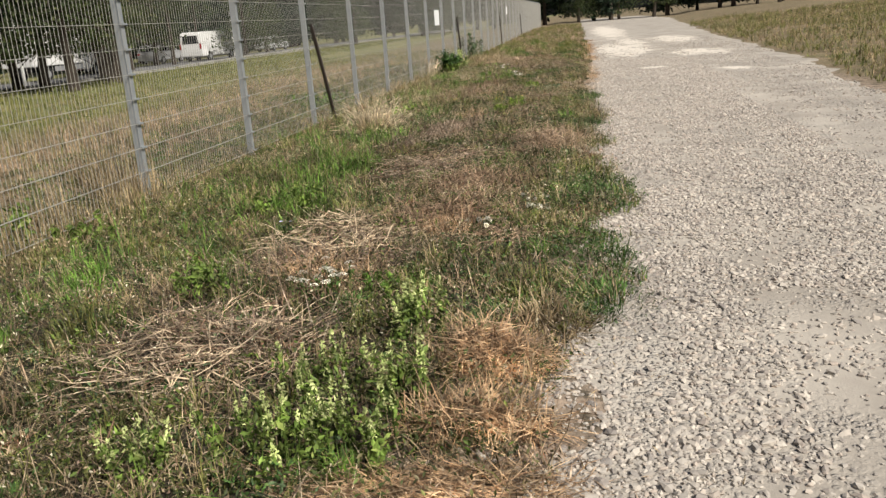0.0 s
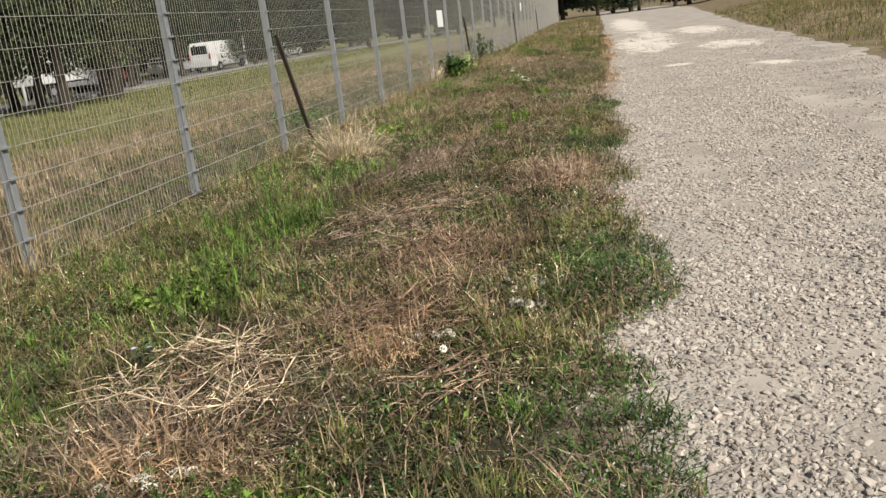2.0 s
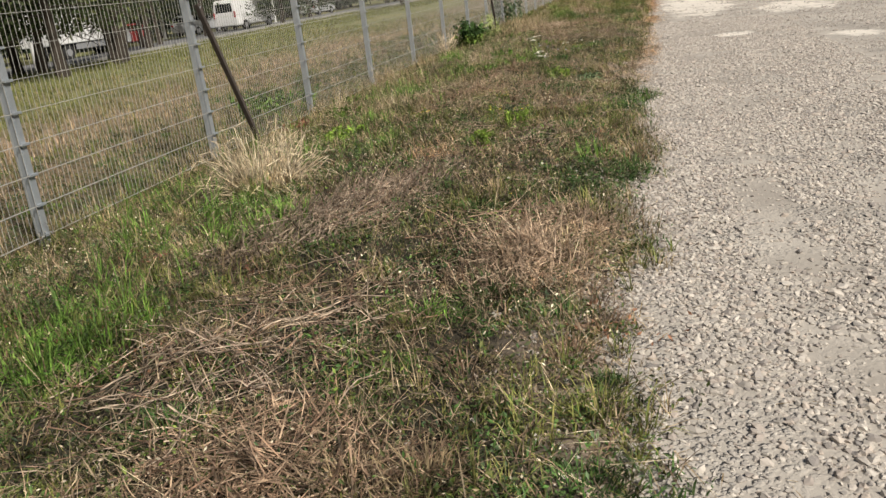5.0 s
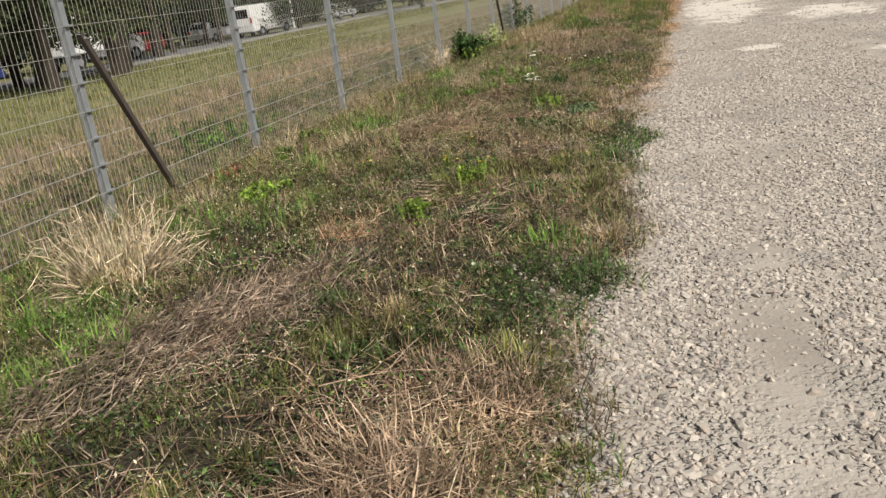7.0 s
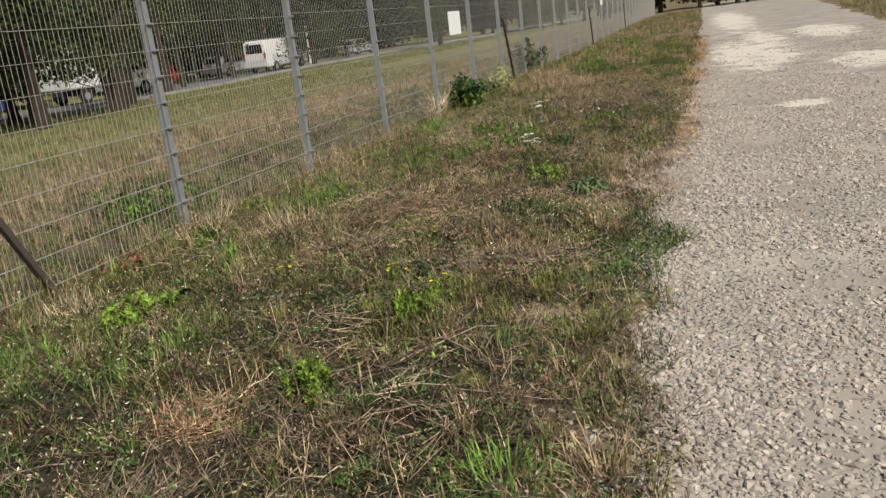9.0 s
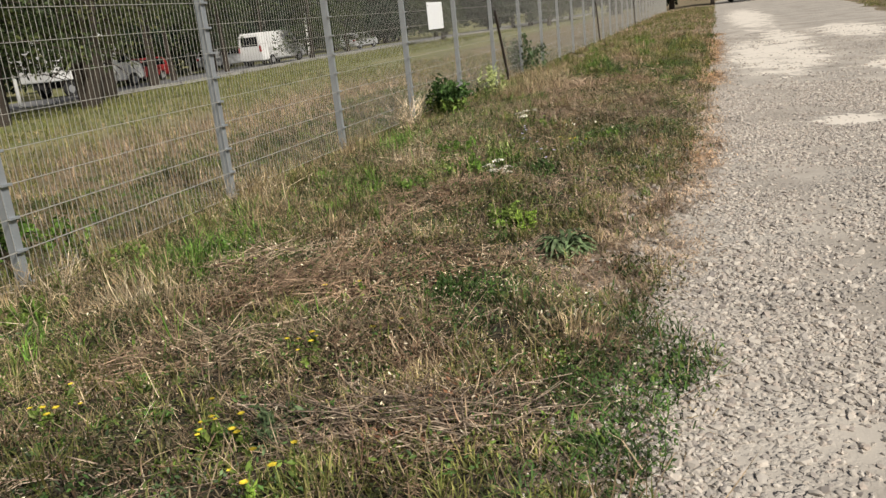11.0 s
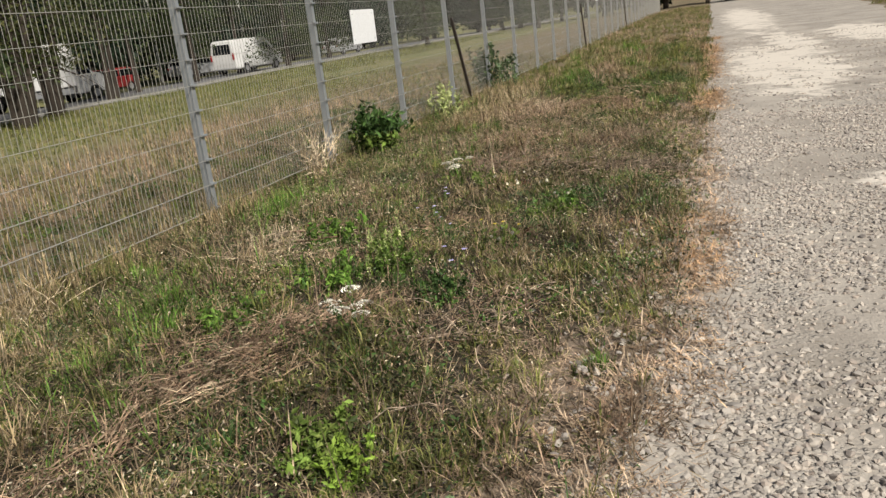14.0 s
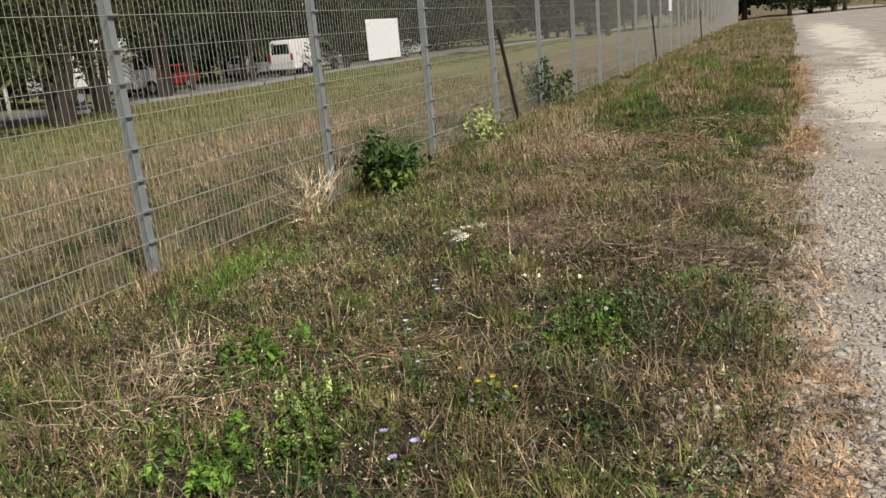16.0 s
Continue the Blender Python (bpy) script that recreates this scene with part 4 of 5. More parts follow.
def twig_thing(name, label, category, x, y, radius, height, n, seed, material, thick=0.004, forks=3):
    """Dry, forking stems that stand in a loose ball."""
    r = np.random.default_rng(seed)
    e = new(name)
    e.matrix_basis = pose(x, y, gz1(x, y))
    for s in range(n):
        a, el = r.random() * 6.283, 0.15 + 1.2 * r.random()
        way = Vector((math.cos(a) * math.cos(el) * radius, math.sin(a) * math.cos(el) * radius, math.sin(el) * height))
        flat = height < 0.25
        base = Vector(((0.5 if flat else 0.22) * radius * r.normal(), (0.5 if flat else 0.22) * radius * r.normal(), 0.0))
        bend = Vector(r.normal(size=3)) * radius * 0.35
        bend.z = -abs(bend.z) * 0.6
        pts = [base + way * t * (0.7 if flat else 1) + bend * t * t + Vector(r.normal(size=3) * 0.02 * (t > 0)) for t in np.linspace(0, 1, 6)]
        for q in pts:
            q.z = max(q.z, 0.01)
        pieces = [tube(pts, [thick * (1 - 0.13 * k) for k in range(6)], 4)]
        for q in range(forks):
            k = int(r.integers(1, 5))
            w2 = way * (0.25 + 0.3 * r.random()) + Vector(r.normal(size=3)) * radius * 0.24
            p2 = [pts[k] + w2 * t + Vector(r.normal(size=3) * 0.008 * (t > 0)) for t in (0, 0.5, 1)]
            pieces.append(tube(p2, [thick * 0.7, thick * 0.5, thick * 0.3], 4))
        raw("stem", *joined(pieces), material, e)
    return tagged(e, label, category)


twig_thing("tumbleweed", "pale dry tumbleweed caught at a fence post", "dead plant", 0.12, 14.35, 0.36, 0.58, 30, 11, PALETWIG, 0.0056, 4)
twig_thing("dry_stalks", "bleached dead stalks standing by a fence post", "dead plant", 0.3, 9.9, 0.35, 0.3, 24, 13, PALETWIG, 0.003, 3)
twig_thing("dry_stalks", "bleached dead stalks standing by a fence post", "dead plant", 0.35, 7.4, 0.30, 0.28, 18, 14, PALETWIG, 0.003, 3)
twig_thing("dry_stalks", "bleached dead stalks bent over green grass", "dead plant", 1.7, 10.6, 0.4, 0.25, 16, 15, PALETWIG, 0.0025, 2)
twig_thing("dry_stalks", "pale broken stalks beside a fence post", "dead plant", 0.9, 6.6, 0.35, 0.3, 12, 16, PALETWIG, 0.003, 2)
twig_thing("dry_stalks", "rust-brown dead stalks under the bush", "dead plant", 0.75, 14.2, 0.3, 0.12, 24, 17, LITTER, 0.003, 2)


def tangle(label, x, y, radius, height, n, material, seed, thick=0.0034):
    """Fallen weed stems, bent and crossing one another in a loose dome."""
    r = np.random.default_rng(seed)
    e = new("twig_heap")
    for b in range(n):
        pieces = []
        g, q = r.random() * 6.283, math.sqrt(r.random())
        a, step, bend = r.random() * 6.283, (0.045 + 0.05 * r.random()), 0.25 * r.normal()
        p = Vector((radius * q * math.cos(g), radius * q * math.sin(g), 0)) - 2.5 * step * Vector((math.cos(a), math.sin(a), 0))
        dome, pts = height * (1 - 0.75 * q * q), []
        low, high = dome * r.random() * 0.6, dome * (0.3 + 0.8 * r.random())
        if r.random() < 0.5:
            low, high = high, low
        for k in range(7):
            pts.append(Vector((p.x, p.y, float(ground_z(x + p.x, y + p.y)) - gz1(x, y) + 0.006 + low + (high - low) * k / 6 + 0.01 * r.random())))
            p = p + step * Vector((math.cos(a), math.sin(a), 0))
            a += bend * 0.2 + (0.75 * r.normal() if r.random() < 0.25 else 0.08 * r.normal())
        w = thick * (0.6 + 0.7 * r.random())
        pieces.append(tube(pts, [w * (1 - 0.1 * k) for k in range(7)], 4))
        for k in (2, 3, 5):
            d = Vector((math.cos(a + 0.9 * r.normal()), math.sin(a + 0.9 * r.normal()), 0.5 * r.random())) * (0.06 + 0.10 * r.random())
            pieces.append(tube([pts[k], pts[k] + d * 0.5 + Vector((0, 0, 0.01)), pts[k] + d], [w * 0.6, w * 0.5, w * 0.3], 3))
        raw("branch", *joined(pieces), LITTER if b % 3 == 0 else material, e)
    e.matrix_basis = pose(x, y, gz1(x, y))
    return tagged(e, label, "dead plant", group="twig heaps on the verge")


TAN, DULL, RED_BROWN = "tangled heap of tan dry weed stems", "tangled heap of grey-brown dead weed stems", "tangled heap of reddish-brown dead weed stems"
TANGLES = [(TAN, 2.46, -2.15, 0.46, 0.22, 110, PALETWIG), (RED_BROWN, 3.0, -1.35, 0.38, 0.12, 60, RUSSET), (RED_BROWN, 3.0, -0.3, 0.45, 0.12, 70, RUSSET), (DULL, 2.5, 0.25, 0.6, 0.16, 110, GREYSTEM), (DULL, 2.7, 1.05, 0.55, 0.13, 90, GREYSTEM), (DULL, 2.3, 2.4, 0.6, 0.12, 90, GREYSTEM), (DULL, 2.33, -3.85, 0.48, 0.2, 130, TWIG),
           (RED_BROWN, 2.2, 9.3, 0.5, 0.10, 70, RUSSET), (RED_BROWN, 2.4, 7.3, 0.5, 0.12, 90, RUSSET), (RED_BROWN, 2.9, 7.6, 0.4, 0.10, 50, RUSSET), (TAN, 1.7, 7.6, 0.5, 0.15, 50, TWIG), (TAN, 1.6, 10.9, 0.45, 0.18, 50, TWIG), (RED_BROWN, 2.6, 13.4, 0.5, 0.12, 60, RUSSET), (TAN, 3.6, 1.7, 0.32, 0.10, 60, TWIG), (DULL, 3.2, 4.3, 0.5, 0.10, 60, GREYSTEM), (DULL, 2.5, 5.0, 0.5, 0.10, 50, GREYSTEM), (DULL, 3.1, 9.8, 0.4, 0.10, 40, GREYSTEM),
           (TAN, 1.9, 17.2, 0.7, 0.30, 130, TWIG), (RED_BROWN, 2.8, 17.0, 0.6, 0.22, 100, RUSSET), (RED_BROWN, 2.1, 15.0, 0.5, 0.14, 60, RUSSET), (TAN, 3.2, 18.8, 0.6, 0.15, 50, TWIG), (RED_BROWN, 3.4, -2.1, 0.3, 0.1, 40, RUSSET), (RED_BROWN, 3.35, 1.9, 0.35, 0.10, 50, RUSSET)]
for i, row in enumerate(TANGLES):
    tangle(*row, 800 + i)
TANGLED = [(x, y, q * 1.05, q * 1.05) for _, x, y, q, *_ in TANGLES]


# ---- blades ----
def blades(x, y, z, length, width, lean, azimuth, droop=0.5):
    """Tapering bent blades from arrays: five corners, a quad and a tip each, as triangles."""
    n = len(x)
    ln, wd = length[:, None], width[:, None]
    u = np.stack([np.cos(azimuth), np.sin(azimuth), 0 * x], 1)
    s = np.stack([-np.sin(azimuth), np.cos(azimuth), 0 * x], 1)
    up = np.array([0, 0, 1.0])
    b = np.stack([x, y, z], 1)
    l1, l2 = lean[:, None], np.minimum(lean + droop, 1.75)[:, None]
    mid = b + 0.55 * ln * (u * np.sin(l1) + up * np.cos(l1))
    tip = mid + 0.45 * ln * (u * np.sin(l2) + up * np.cos(l2))
    tip[:, 2] = np.maximum(tip[:, 2], b[:, 2] + 0.002)
    v = np.stack([b - s * wd * 0.5, b + s * wd * 0.5, mid - s * wd * 0.42, mid + s * wd * 0.42, tip], 1).reshape(-1, 3)
    q = np.arange(n)[:, None] * 5
    return v, np.concatenate([q + (0, 1, 3), q + (0, 3, 2), q + (2, 3, 4)])


def heap(name, label, category, x, y, rx, ry, h, n, length, material, seed, lie=1.35, turn=None, width=0.0035, stems=26):
    """Cut or fallen stems piled in a low mound."""
    r = np.random.default_rng(seed)
    e = new(name)
    g, q = r.random(n) * 6.283, np.sqrt(r.random(n))
    px, py = rx * q * np.cos(g), ry * q * np.sin(g)
    if turn is not None:
        c, s = math.cos(turn), math.sin(turn)
        px, py = c * px - s * py, s * px + c * py
    pz = ground_z(x + px, y + py) - gz1(x, y) + h * (1 - q * q) * r.random(n)
    az = r.random(n) * 6.283 if turn is None else turn + r.normal(size=n) * 0.35 + np.where(r.random(n) < 0.5, 0, math.pi)
    ln, wd, le = length * (0.5 + 0.8 * r.random(n)), width * (0.6 + 0.8 * r.random(n)), np.clip(lie + 0.25 * r.normal(size=n), 0.4, 1.55)
    raw("loose_straw", *blades(px, py, pz, ln, wd, le, az, r.normal(size=n) * 0.5), material, e)["kind"] = "stuff"
    for k in range(stems):
        p = Vector((px[k], py[k], pz[k] + 0.02))
        u = Vector((math.cos(az[k]), math.sin(az[k]), 0.12 * r.normal()))
        raw("stem", *tube([p, p + u * length * 0.35 + Vector(r.normal(size=3) * 0.012), p + u * length * 0.65 + Vector(r.normal(size=3) * 0.022), p + u * length * 0.85 + Vector(r.normal(size=3) * 0.035)], [width * 0.55, width * 0.5, width * 0.4, width * 0.25], 4), material, e)
    e.matrix_basis = pose(x, y, gz1(x, y))
    return tagged(e, label, category)


heap("straw_heap", "heap of orange-brown straw beside the gravel", "straw", 3.57, -3.9, 0.18, 0.15, 0.18, 1100, 0.18, ORANGE, 31, width=0.0042, stems=100)
heap("straw_heap", "heap of orange-brown straw beside the gravel", "straw", 3.56, -4.38, 0.26, 0.10, 0.09, 650, 0.2, ORANGE, 32, width=0.004, stems=80)
heap("straw_heap", "loose pale straw lying on the verge", "straw", 3.62, 1.45, 0.27, 0.34, 0.16, 1000, 0.22, PINKSTRAW, 33, 1.15, width=0.0042, stems=90)
heap("straw_heap", "loose pale straw lying on the verge", "straw", 3.76, 2.05, 0.24, 0.26, 0.10, 550, 0.2, PINKSTRAW, 34, 1.2, width=0.004, stems=60)
heap("straw_heap", "flattened reddish straw in front of the twig heap", "straw", 2.5, -2.72, 0.36, 0.24, 0.10, 500, 0.26, ORANGE, 39, stems=70)
heap("straw_heap", "upright reddish dead stems in the verge", "straw", 3.08, -1.75, 0.2, 0.18, 0.04, 260, 0.16, ORANGE, 40, 0.75, stems=20)
heap("straw_heap", "bleached straw heaped in the verge", "straw", 2.15, 16.6, 0.5, 0.6, 0.14, 700, 0.26, PINKSTRAW, 45, 1.1, width=0.006, stems=50)
heap("straw_heap", "low russet straw lying beside the gravel", "straw", 3.45, -4.75, 0.4, 0.14, 0.03, 700, 0.18, ORANGE, 46, 1.5, 0.1, stems=50)
heap("stem_heap", "low heap of grey-brown dead weed stems", "dead stems", 3.25, 5.82, 0.42, 0.22, 0.07, 380, 0.3, GREYSTEM, 47, 1.45, 0.15, 0.005, 90)
for i, (x, y, rx, ry, turn) in enumerate([(2.4, 9.75, 0.3, 0.12, 1.2), (2.2, 9.05, 0.5, 0.14, 1.3), (2.1, 8.2, 0.5, 0.16, 1.5), (2.15, 7.4, 0.5, 0.2, 1.0), (2.4, 6.5, 0.55, 0.26, 0.5), (2.0, 6.25, 0.4, 0.2, 0.6), (2.37, 11.4, 0.3, 0.2, 0.4), (2.45, 15.8, 0.5, 0.4, 0.3), (2.4, 13.6, 0.4, 0.3, 0.2)] ):
    heap("stem_heap", "flattened streak of reddish-brown dead weed stems", "dead stems", x, y, rx, ry, 0.06, int(2000 * rx * ry) + 60, 0.3, (RUSSET, TWIG)[i % 3 == 1], 150 + i, 1.42, turn, 0.0048, 70)
for i, (x, y, rx, ry) in enumerate([(3.6, 14.5, 0.45, 0.5), (3.3, 13.0, 0.4, 0.35), (3.7, 12.9, 0.25, 0.3)]):
    heap("stem_heap", "dark grey-brown heap of dead weed stems", "dead stems", x, y, rx, ry, 0.09, 420, 0.24, GREYSTEM, 190 + i, 1.3, 0.3 * i, 0.0052, 60)
for i, (x, y, ln) in enumerate([(1.72, 6.8, 0.3), (1.25, 7.0, 0.3), (1.55, 10.5, 0.3), (1.4, 11.05, 0.22), (0.95, 9.0, 0.35), (0.62, 5.4, 0.2), (1.1, 16.4, 0.35), (1.6, 18.0, 0.4)]):
    heap("dry_grass_clump", "clump of pale bent dead grass in the verge", "grass clump", x, y, 0.2, 0.2, 0.03, 130, ln, BLOND if i % 2 else STRAW, 170 + i, 0.8, width=0.0048, stems=20)
heap("straw_heap", "small curl of orange dead grass", "straw", 2.5, 3.95, 0.2, 0.2, 0.06, 350, 0.2, ORANGE, 35)
heap("straw_heap", "flattened pale dead grass near the fence", "straw", 1.1, 7.1, 0.3, 0.35, 0.10, 500, 0.3, STRAW, 36, 1.1)
heap("straw_heap", "tall blond dead grass beyond the bush", "straw", 1.4, 17.2, 0.6, 0.9, 0.12, 800, 0.3, STRAW, 37, 0.7, width=0.006)
heap("straw_heap", "tall blond dead grass beyond the bush", "straw", 0.9, 20.0, 0.6, 1.4, 0.12, 700, 0.3, STRAW, 38, 0.7, width=0.006)
for i, (x, y, ry, ln) in enumerate([(0.12, -0.4, 0.35, 0.42), (-0.35, -1.1, 0.5, 0.38), (0.2, 10.1, 0.3, 0.3), (0.25, 12.4, 0.4, 0.26), (-0.45, 0.25, 0.4, 0.7)]):
    heap("dry_grass_clump", "tall clump of dry tan grass at the fence", "grass clump", x, y, 0.2, ry, 0.02, 260, ln, STRAW, 90 + i, 0.4, width=0.005)
for i, (x, y, rx, ry, turn) in enumerate([(2.4, -2.5, 0.55, 0.4, None), (2.35, -3.75, 0.5, 0.35, None), (2.25, 2.45, 1.15, 0.42, 1.15), (2.9, -1.5, 0.35, 0.3, None), (2.3, 9.3, 0.8, 0.16, 1.0), (2.2, 7.2, 0.8, 0.3, 0.7), (2.9, 6.5, 0.4, 0.3, None), (3.1, -0.5, 0.4, 0.6, None), (2.6, 13.2, 0.5, 0.5, None), (2.3, 14.6, 0.6, 0.7, None), (3.3, 14.2, 0.4, 0.6, None)]):
    heap("stem_heap", "low heap of grey-brown dead weed stems", "dead stems", x, y, rx, ry, 0.10, int(850 * rx * ry / 0.2), 0.26, GREYSTEM if i in (0, 2, 1, 8) else RUSSET if i in (3, 4, 5, 7, 9) else LITTER, 50 + i, 1.35, turn, 0.0065 if i == 2 else 0.0048, 160 if i == 2 else 40)


def tussock():
    e = new("straw_tussock")
    r = np.random.default_rng(77)
    n = 1700
    g, q = r.random(n) * 6.283, 0.15 * np.sqrt(r.random(n))
    x, y = q * np.cos(g), q * np.sin(g)
    raw("tuft", *blades(x, y, 0 * x + 0.0, 0.2 + 0.24 * r.random(n), 0.003 + 0.003 * r.random(n), np.arccos(0.02 + 0.98 * r.random(n)), g + r.normal(size=n) * 1.0, 0.25 + r.normal(size=n) * 0.7), BLOND, e)["kind"] = "stuff"
    for k in range(170):
        a, el = r.random() * 6.283, 0.1 + 1.3 * r.random()
        u = Vector((math.cos(a) * math.cos(el), math.sin(a) * math.cos(el), math.sin(el)))
        p, q = Vector((0.12 * math.cos(a), 0.12 * math.sin(a), 0.02)), 0.75 + 0.4 * r.random()
        bow = Vector(r.normal(size=3) * 0.05)
        pts = [p, p + u * 0.12 * q + bow * 0.5, p + u * 0.24 * q + bow, p + u * 0.33 * q + bow * 0.6 + Vector(r.normal(size=3) * 0.02), p + u * 0.42 * q - Vector((0, 0, 0.05)) + Vector(r.normal(size=3) * 0.03)]
        for v in pts:
            v.z = max(v.z, 0.01)
        raw("stem", *tube(pts, [0.0034, 0.003, 0.0027, 0.0022, 0.0012], 4), PALETWIG if k % 3 else BLOND, e)
    e.matrix_basis = pose(1.33, 3.35, gz1(1.33, 3.35)) @ Matrix.Diagonal((1.08, 1.08, 1.28, 1.0))
    return tagged(e, "dense tussock of blond dried grass in the verge", "grass tussock")


tussock()

# long bent stalks fallen over the verge
def fallen_stalk(x, y, length, a, seed):
    r = np.random.default_rng(seed)
    pts, p, bend = [], Vector((0, 0, 0.0)), r.normal() * 0.35
    for k in range(8):
        pts.append(p.copy())
        p = p + Vector((math.cos(a), math.sin(a), 0)) * length / 7
        p.z = ground_z(np.array([x + p.x]), np.array([y + p.y]))[0] - gz1(x, y) + 0.075 * math.sin(math.pi * min(1, (k + 1.3) / 8)) + 0.012 * r.normal()
        a += bend * 0.3 + 0.16 * r.normal()
    e = new("fallen_stalk")
    raw("stem", *tube(pts, [0.0034 - 0.0003 * k for k in range(8)], 5), PALETWIG if seed % 3 == 0 else GREYSTEM, e)
    for k in (3, 5, 6):
        d = (pts[k] - pts[k - 1]).normalized()
        w = Vector((-d.y, d.x, 0.25)) * (1 if r.random() < 0.5 else -1)
        q = [pts[k] + (d + w * 0.7) * length * 0.22 * r.random() * s + Vector((0, 0, 0.01 * s)) for s in (0, 0.5, 1.0)]
        raw("side_stem", *tube(q, [0.0022, 0.0018, 0.001], 4), GREYSTEM, e)
    e.matrix_basis = pose(x, y, gz1(x, y))
    return tagged(e, "long bent dry weed stalk lying on the verge", "dead stalk", group="fallen stalks on the verge")


r = np.random.default_rng(88)
for i in range(72):
    fallen_stalk(1.9 + 1.85 * r.random(), -4.6 + 18.5 * r.random(), 0.22 + 0.32 * r.random(), r.random() * 6.283, 700 + i)

# ---- gravel ----
ICO = bmesh.new()
bmesh.ops.create_icosphere(ICO, subdivisions=1, radius=1.0)
ICO_V, ICO_F = np.array([tuple(v.co) for v in ICO.verts]), np.array([[v.index for v in f.verts] for f in ICO.faces])
ICO.free()


OCT_V = np.array([(1, 0, 0), (-1, 0, 0), (0, 1, 0), (0, -1, 0), (0, 0, 1), (0, 0, -1)], float) * 1.25
OCT_F = np.array([(0, 2, 4), (2, 1, 4), (1, 3, 4), (3, 0, 4), (2, 0, 5), (1, 2, 5), (3, 1, 5), (0, 3, 5)])


def stones(x, y, z, size, r, base=ICO_V, faces=ICO_F):
    """Angular chips with flat faces."""
    n, c = len(x), len(base)
    shapes = base[None] * (0.72 + 0.5 * r.random((80, c, 1))) + 0.17 * r.normal(size=(80, c, 3))
    v = shapes[r.integers(0, 80, n)] * (size[:, None] * np.stack([0.9 + 0.6 * r.random(n), 0.65 + 0.45 * r.random(n), 0.5 + 0.35 * r.random(n)], 1))[:, None, :]
    for i, j, k in ((0, 2, 0.24), (1, 2, 0.24), (0, 1, 6.3)):
        t = (r.normal(size=n) * k)[:, None]
        a, b = v[..., i].copy(), v[..., j].copy()
        v[..., i], v[..., j] = a * np.cos(t) - b * np.sin(t), a * np.sin(t) + b * np.cos(t)
    v = v + np.stack([x, y, z], 1)[:, None, :]
    return v.reshape(-1, 3), (faces[None] + np.arange(n)[:, None, None] * c).reshape(-1, 3)


def scatter(n, x0, x1, y0, y1, r):
    return x0 + (x1 - x0) * r.random(n), y0 + (y1 - y0) * r.random(n)


r = np.random.default_rng(5)
parts_x, parts_y, parts_s = [], [], []
for n, y0, y1, x1, s0 in ((125000, -5.2, 7, 6.2, 0.0088), (70000, 7, 16, 6.6, 0.0094), (14000, 16, 30, 9.0, 0.014), (26000, -2, 16, 8.4, 0.0105)):
    x, y = scatter(n, 3.4, x1, y0, y1, r)
    e = x - track_left(y)
    rut = np.exp(-((x - 4.87 - 0.35 * (value_noise(x * 0, y, 0.45, 20) - 0.5)) / 0.2) ** 2) + 0.8 * np.exp(-((x - 6.5) / 0.35) ** 2)
    dens = (0.3 + 1.0 * value_noise(x, y, 0.9, 21)) * (1 - 0.65 * np.clip(rut, 0, 1)) * (0.2 + 1.25 * smooth(0.2, 0.75, value_noise(x, y, 3.0, 22)))
    dens *= np.where(e < 0, 0.5 * np.exp(e / 0.16), 1) * (x < track_right(y) - 0.1)
    for cx, cy, rx, ry in PATCHES:
        dens *= np.where(((x - cx) / rx) ** 2 + ((y - cy) / ry) ** 2 + 1.6 * value_noise(x, y, 1.5, 23) + 0.8 * value_noise(x, y, 5.0, 24) < 2.0, 0.1, 1)
    keep = r.random(n) < dens * 1.3
    x, y = x[keep], y[keep]
    parts_x.append(x)
    parts_y.append(y)
    parts_s.append(s0 * np.exp(0.33 * r.normal(size=len(x))))
x, y, s = map(np.concatenate, (parts_x, parts_y, parts_s))
s = np.clip(s, 0.005, 0.022)
z = np.maximum(track_z(x, y), ground_z(x, y)) + s * 0.15
small = s < np.where(y > 7, 0.011, 0.0074)
tagged(raw("gravel", *joined([stones(x[~small], y[~small], z[~small], s[~small], r), stones(x[small], y[small], z[small], s[small], r, OCT_V, OCT_F)]), STONE), "loose crushed limestone chips on the track", "gravel", kind="stuff")

# ---- grass of the verge ----
GREENS = [(1.75, -0.9, 0.37, 0.51), (1.65, 0.5, 0.33, 0.77), (1.75, 2.3, 0.29, 0.47), (1.1, 8.0, 0.29, 0.38), (1.3, 3.0, 0.33, 0.3), (0.8, 12.5, 0.29, 0.51), (1.5, 9.8, 0.2, 0.34), (1.0, -2.6, 0.25, 0.34)]
MATS = [(4.0, -2.4, 0.28, 0.7), (4.0, -0.7, 0.38, 0.75), (3.85, 3.2, 0.3, 0.4), (4.0, 6.15, 0.32, 0.8), (3.15, 7.15, 0.35, 0.4), (3.2, 11.9, 0.3, 0.4)]
STEMS = [(2.4, 6.5, 0.6, 0.4), (2.15, 8.2, 0.35, 0.7), (3.6, 14.5, 0.45, 0.5), (2.4, -2.5, 0.6, 0.45), (2.35, -3.75, 0.5, 0.35), (2.25, 2.45, 0.7, 1.0), (2.9, -1.5, 0.35, 0.3), (2.3, 9.3, 0.35, 0.7), (2.2, 7.2, 0.6, 0.5), (2.9, 6.5, 0.4, 0.3), (3.1, -0.5, 0.4, 0.6), (2.6, 13.2, 0.5, 0.5), (2.3, 14.6, 0.6, 0.7), (3.3, 14.2, 0.4, 0.6), (3.6, -3.95, 0.25, 0.2), (3.55, -4.5, 0.3, 0.2), (3.58, 1.75, 0.4, 0.6), (2.5, 3.95, 0.25, 0.25), (1.1, 7.1, 0.3, 0.35), (2.35, -1.8, 0.5, 0.45)]
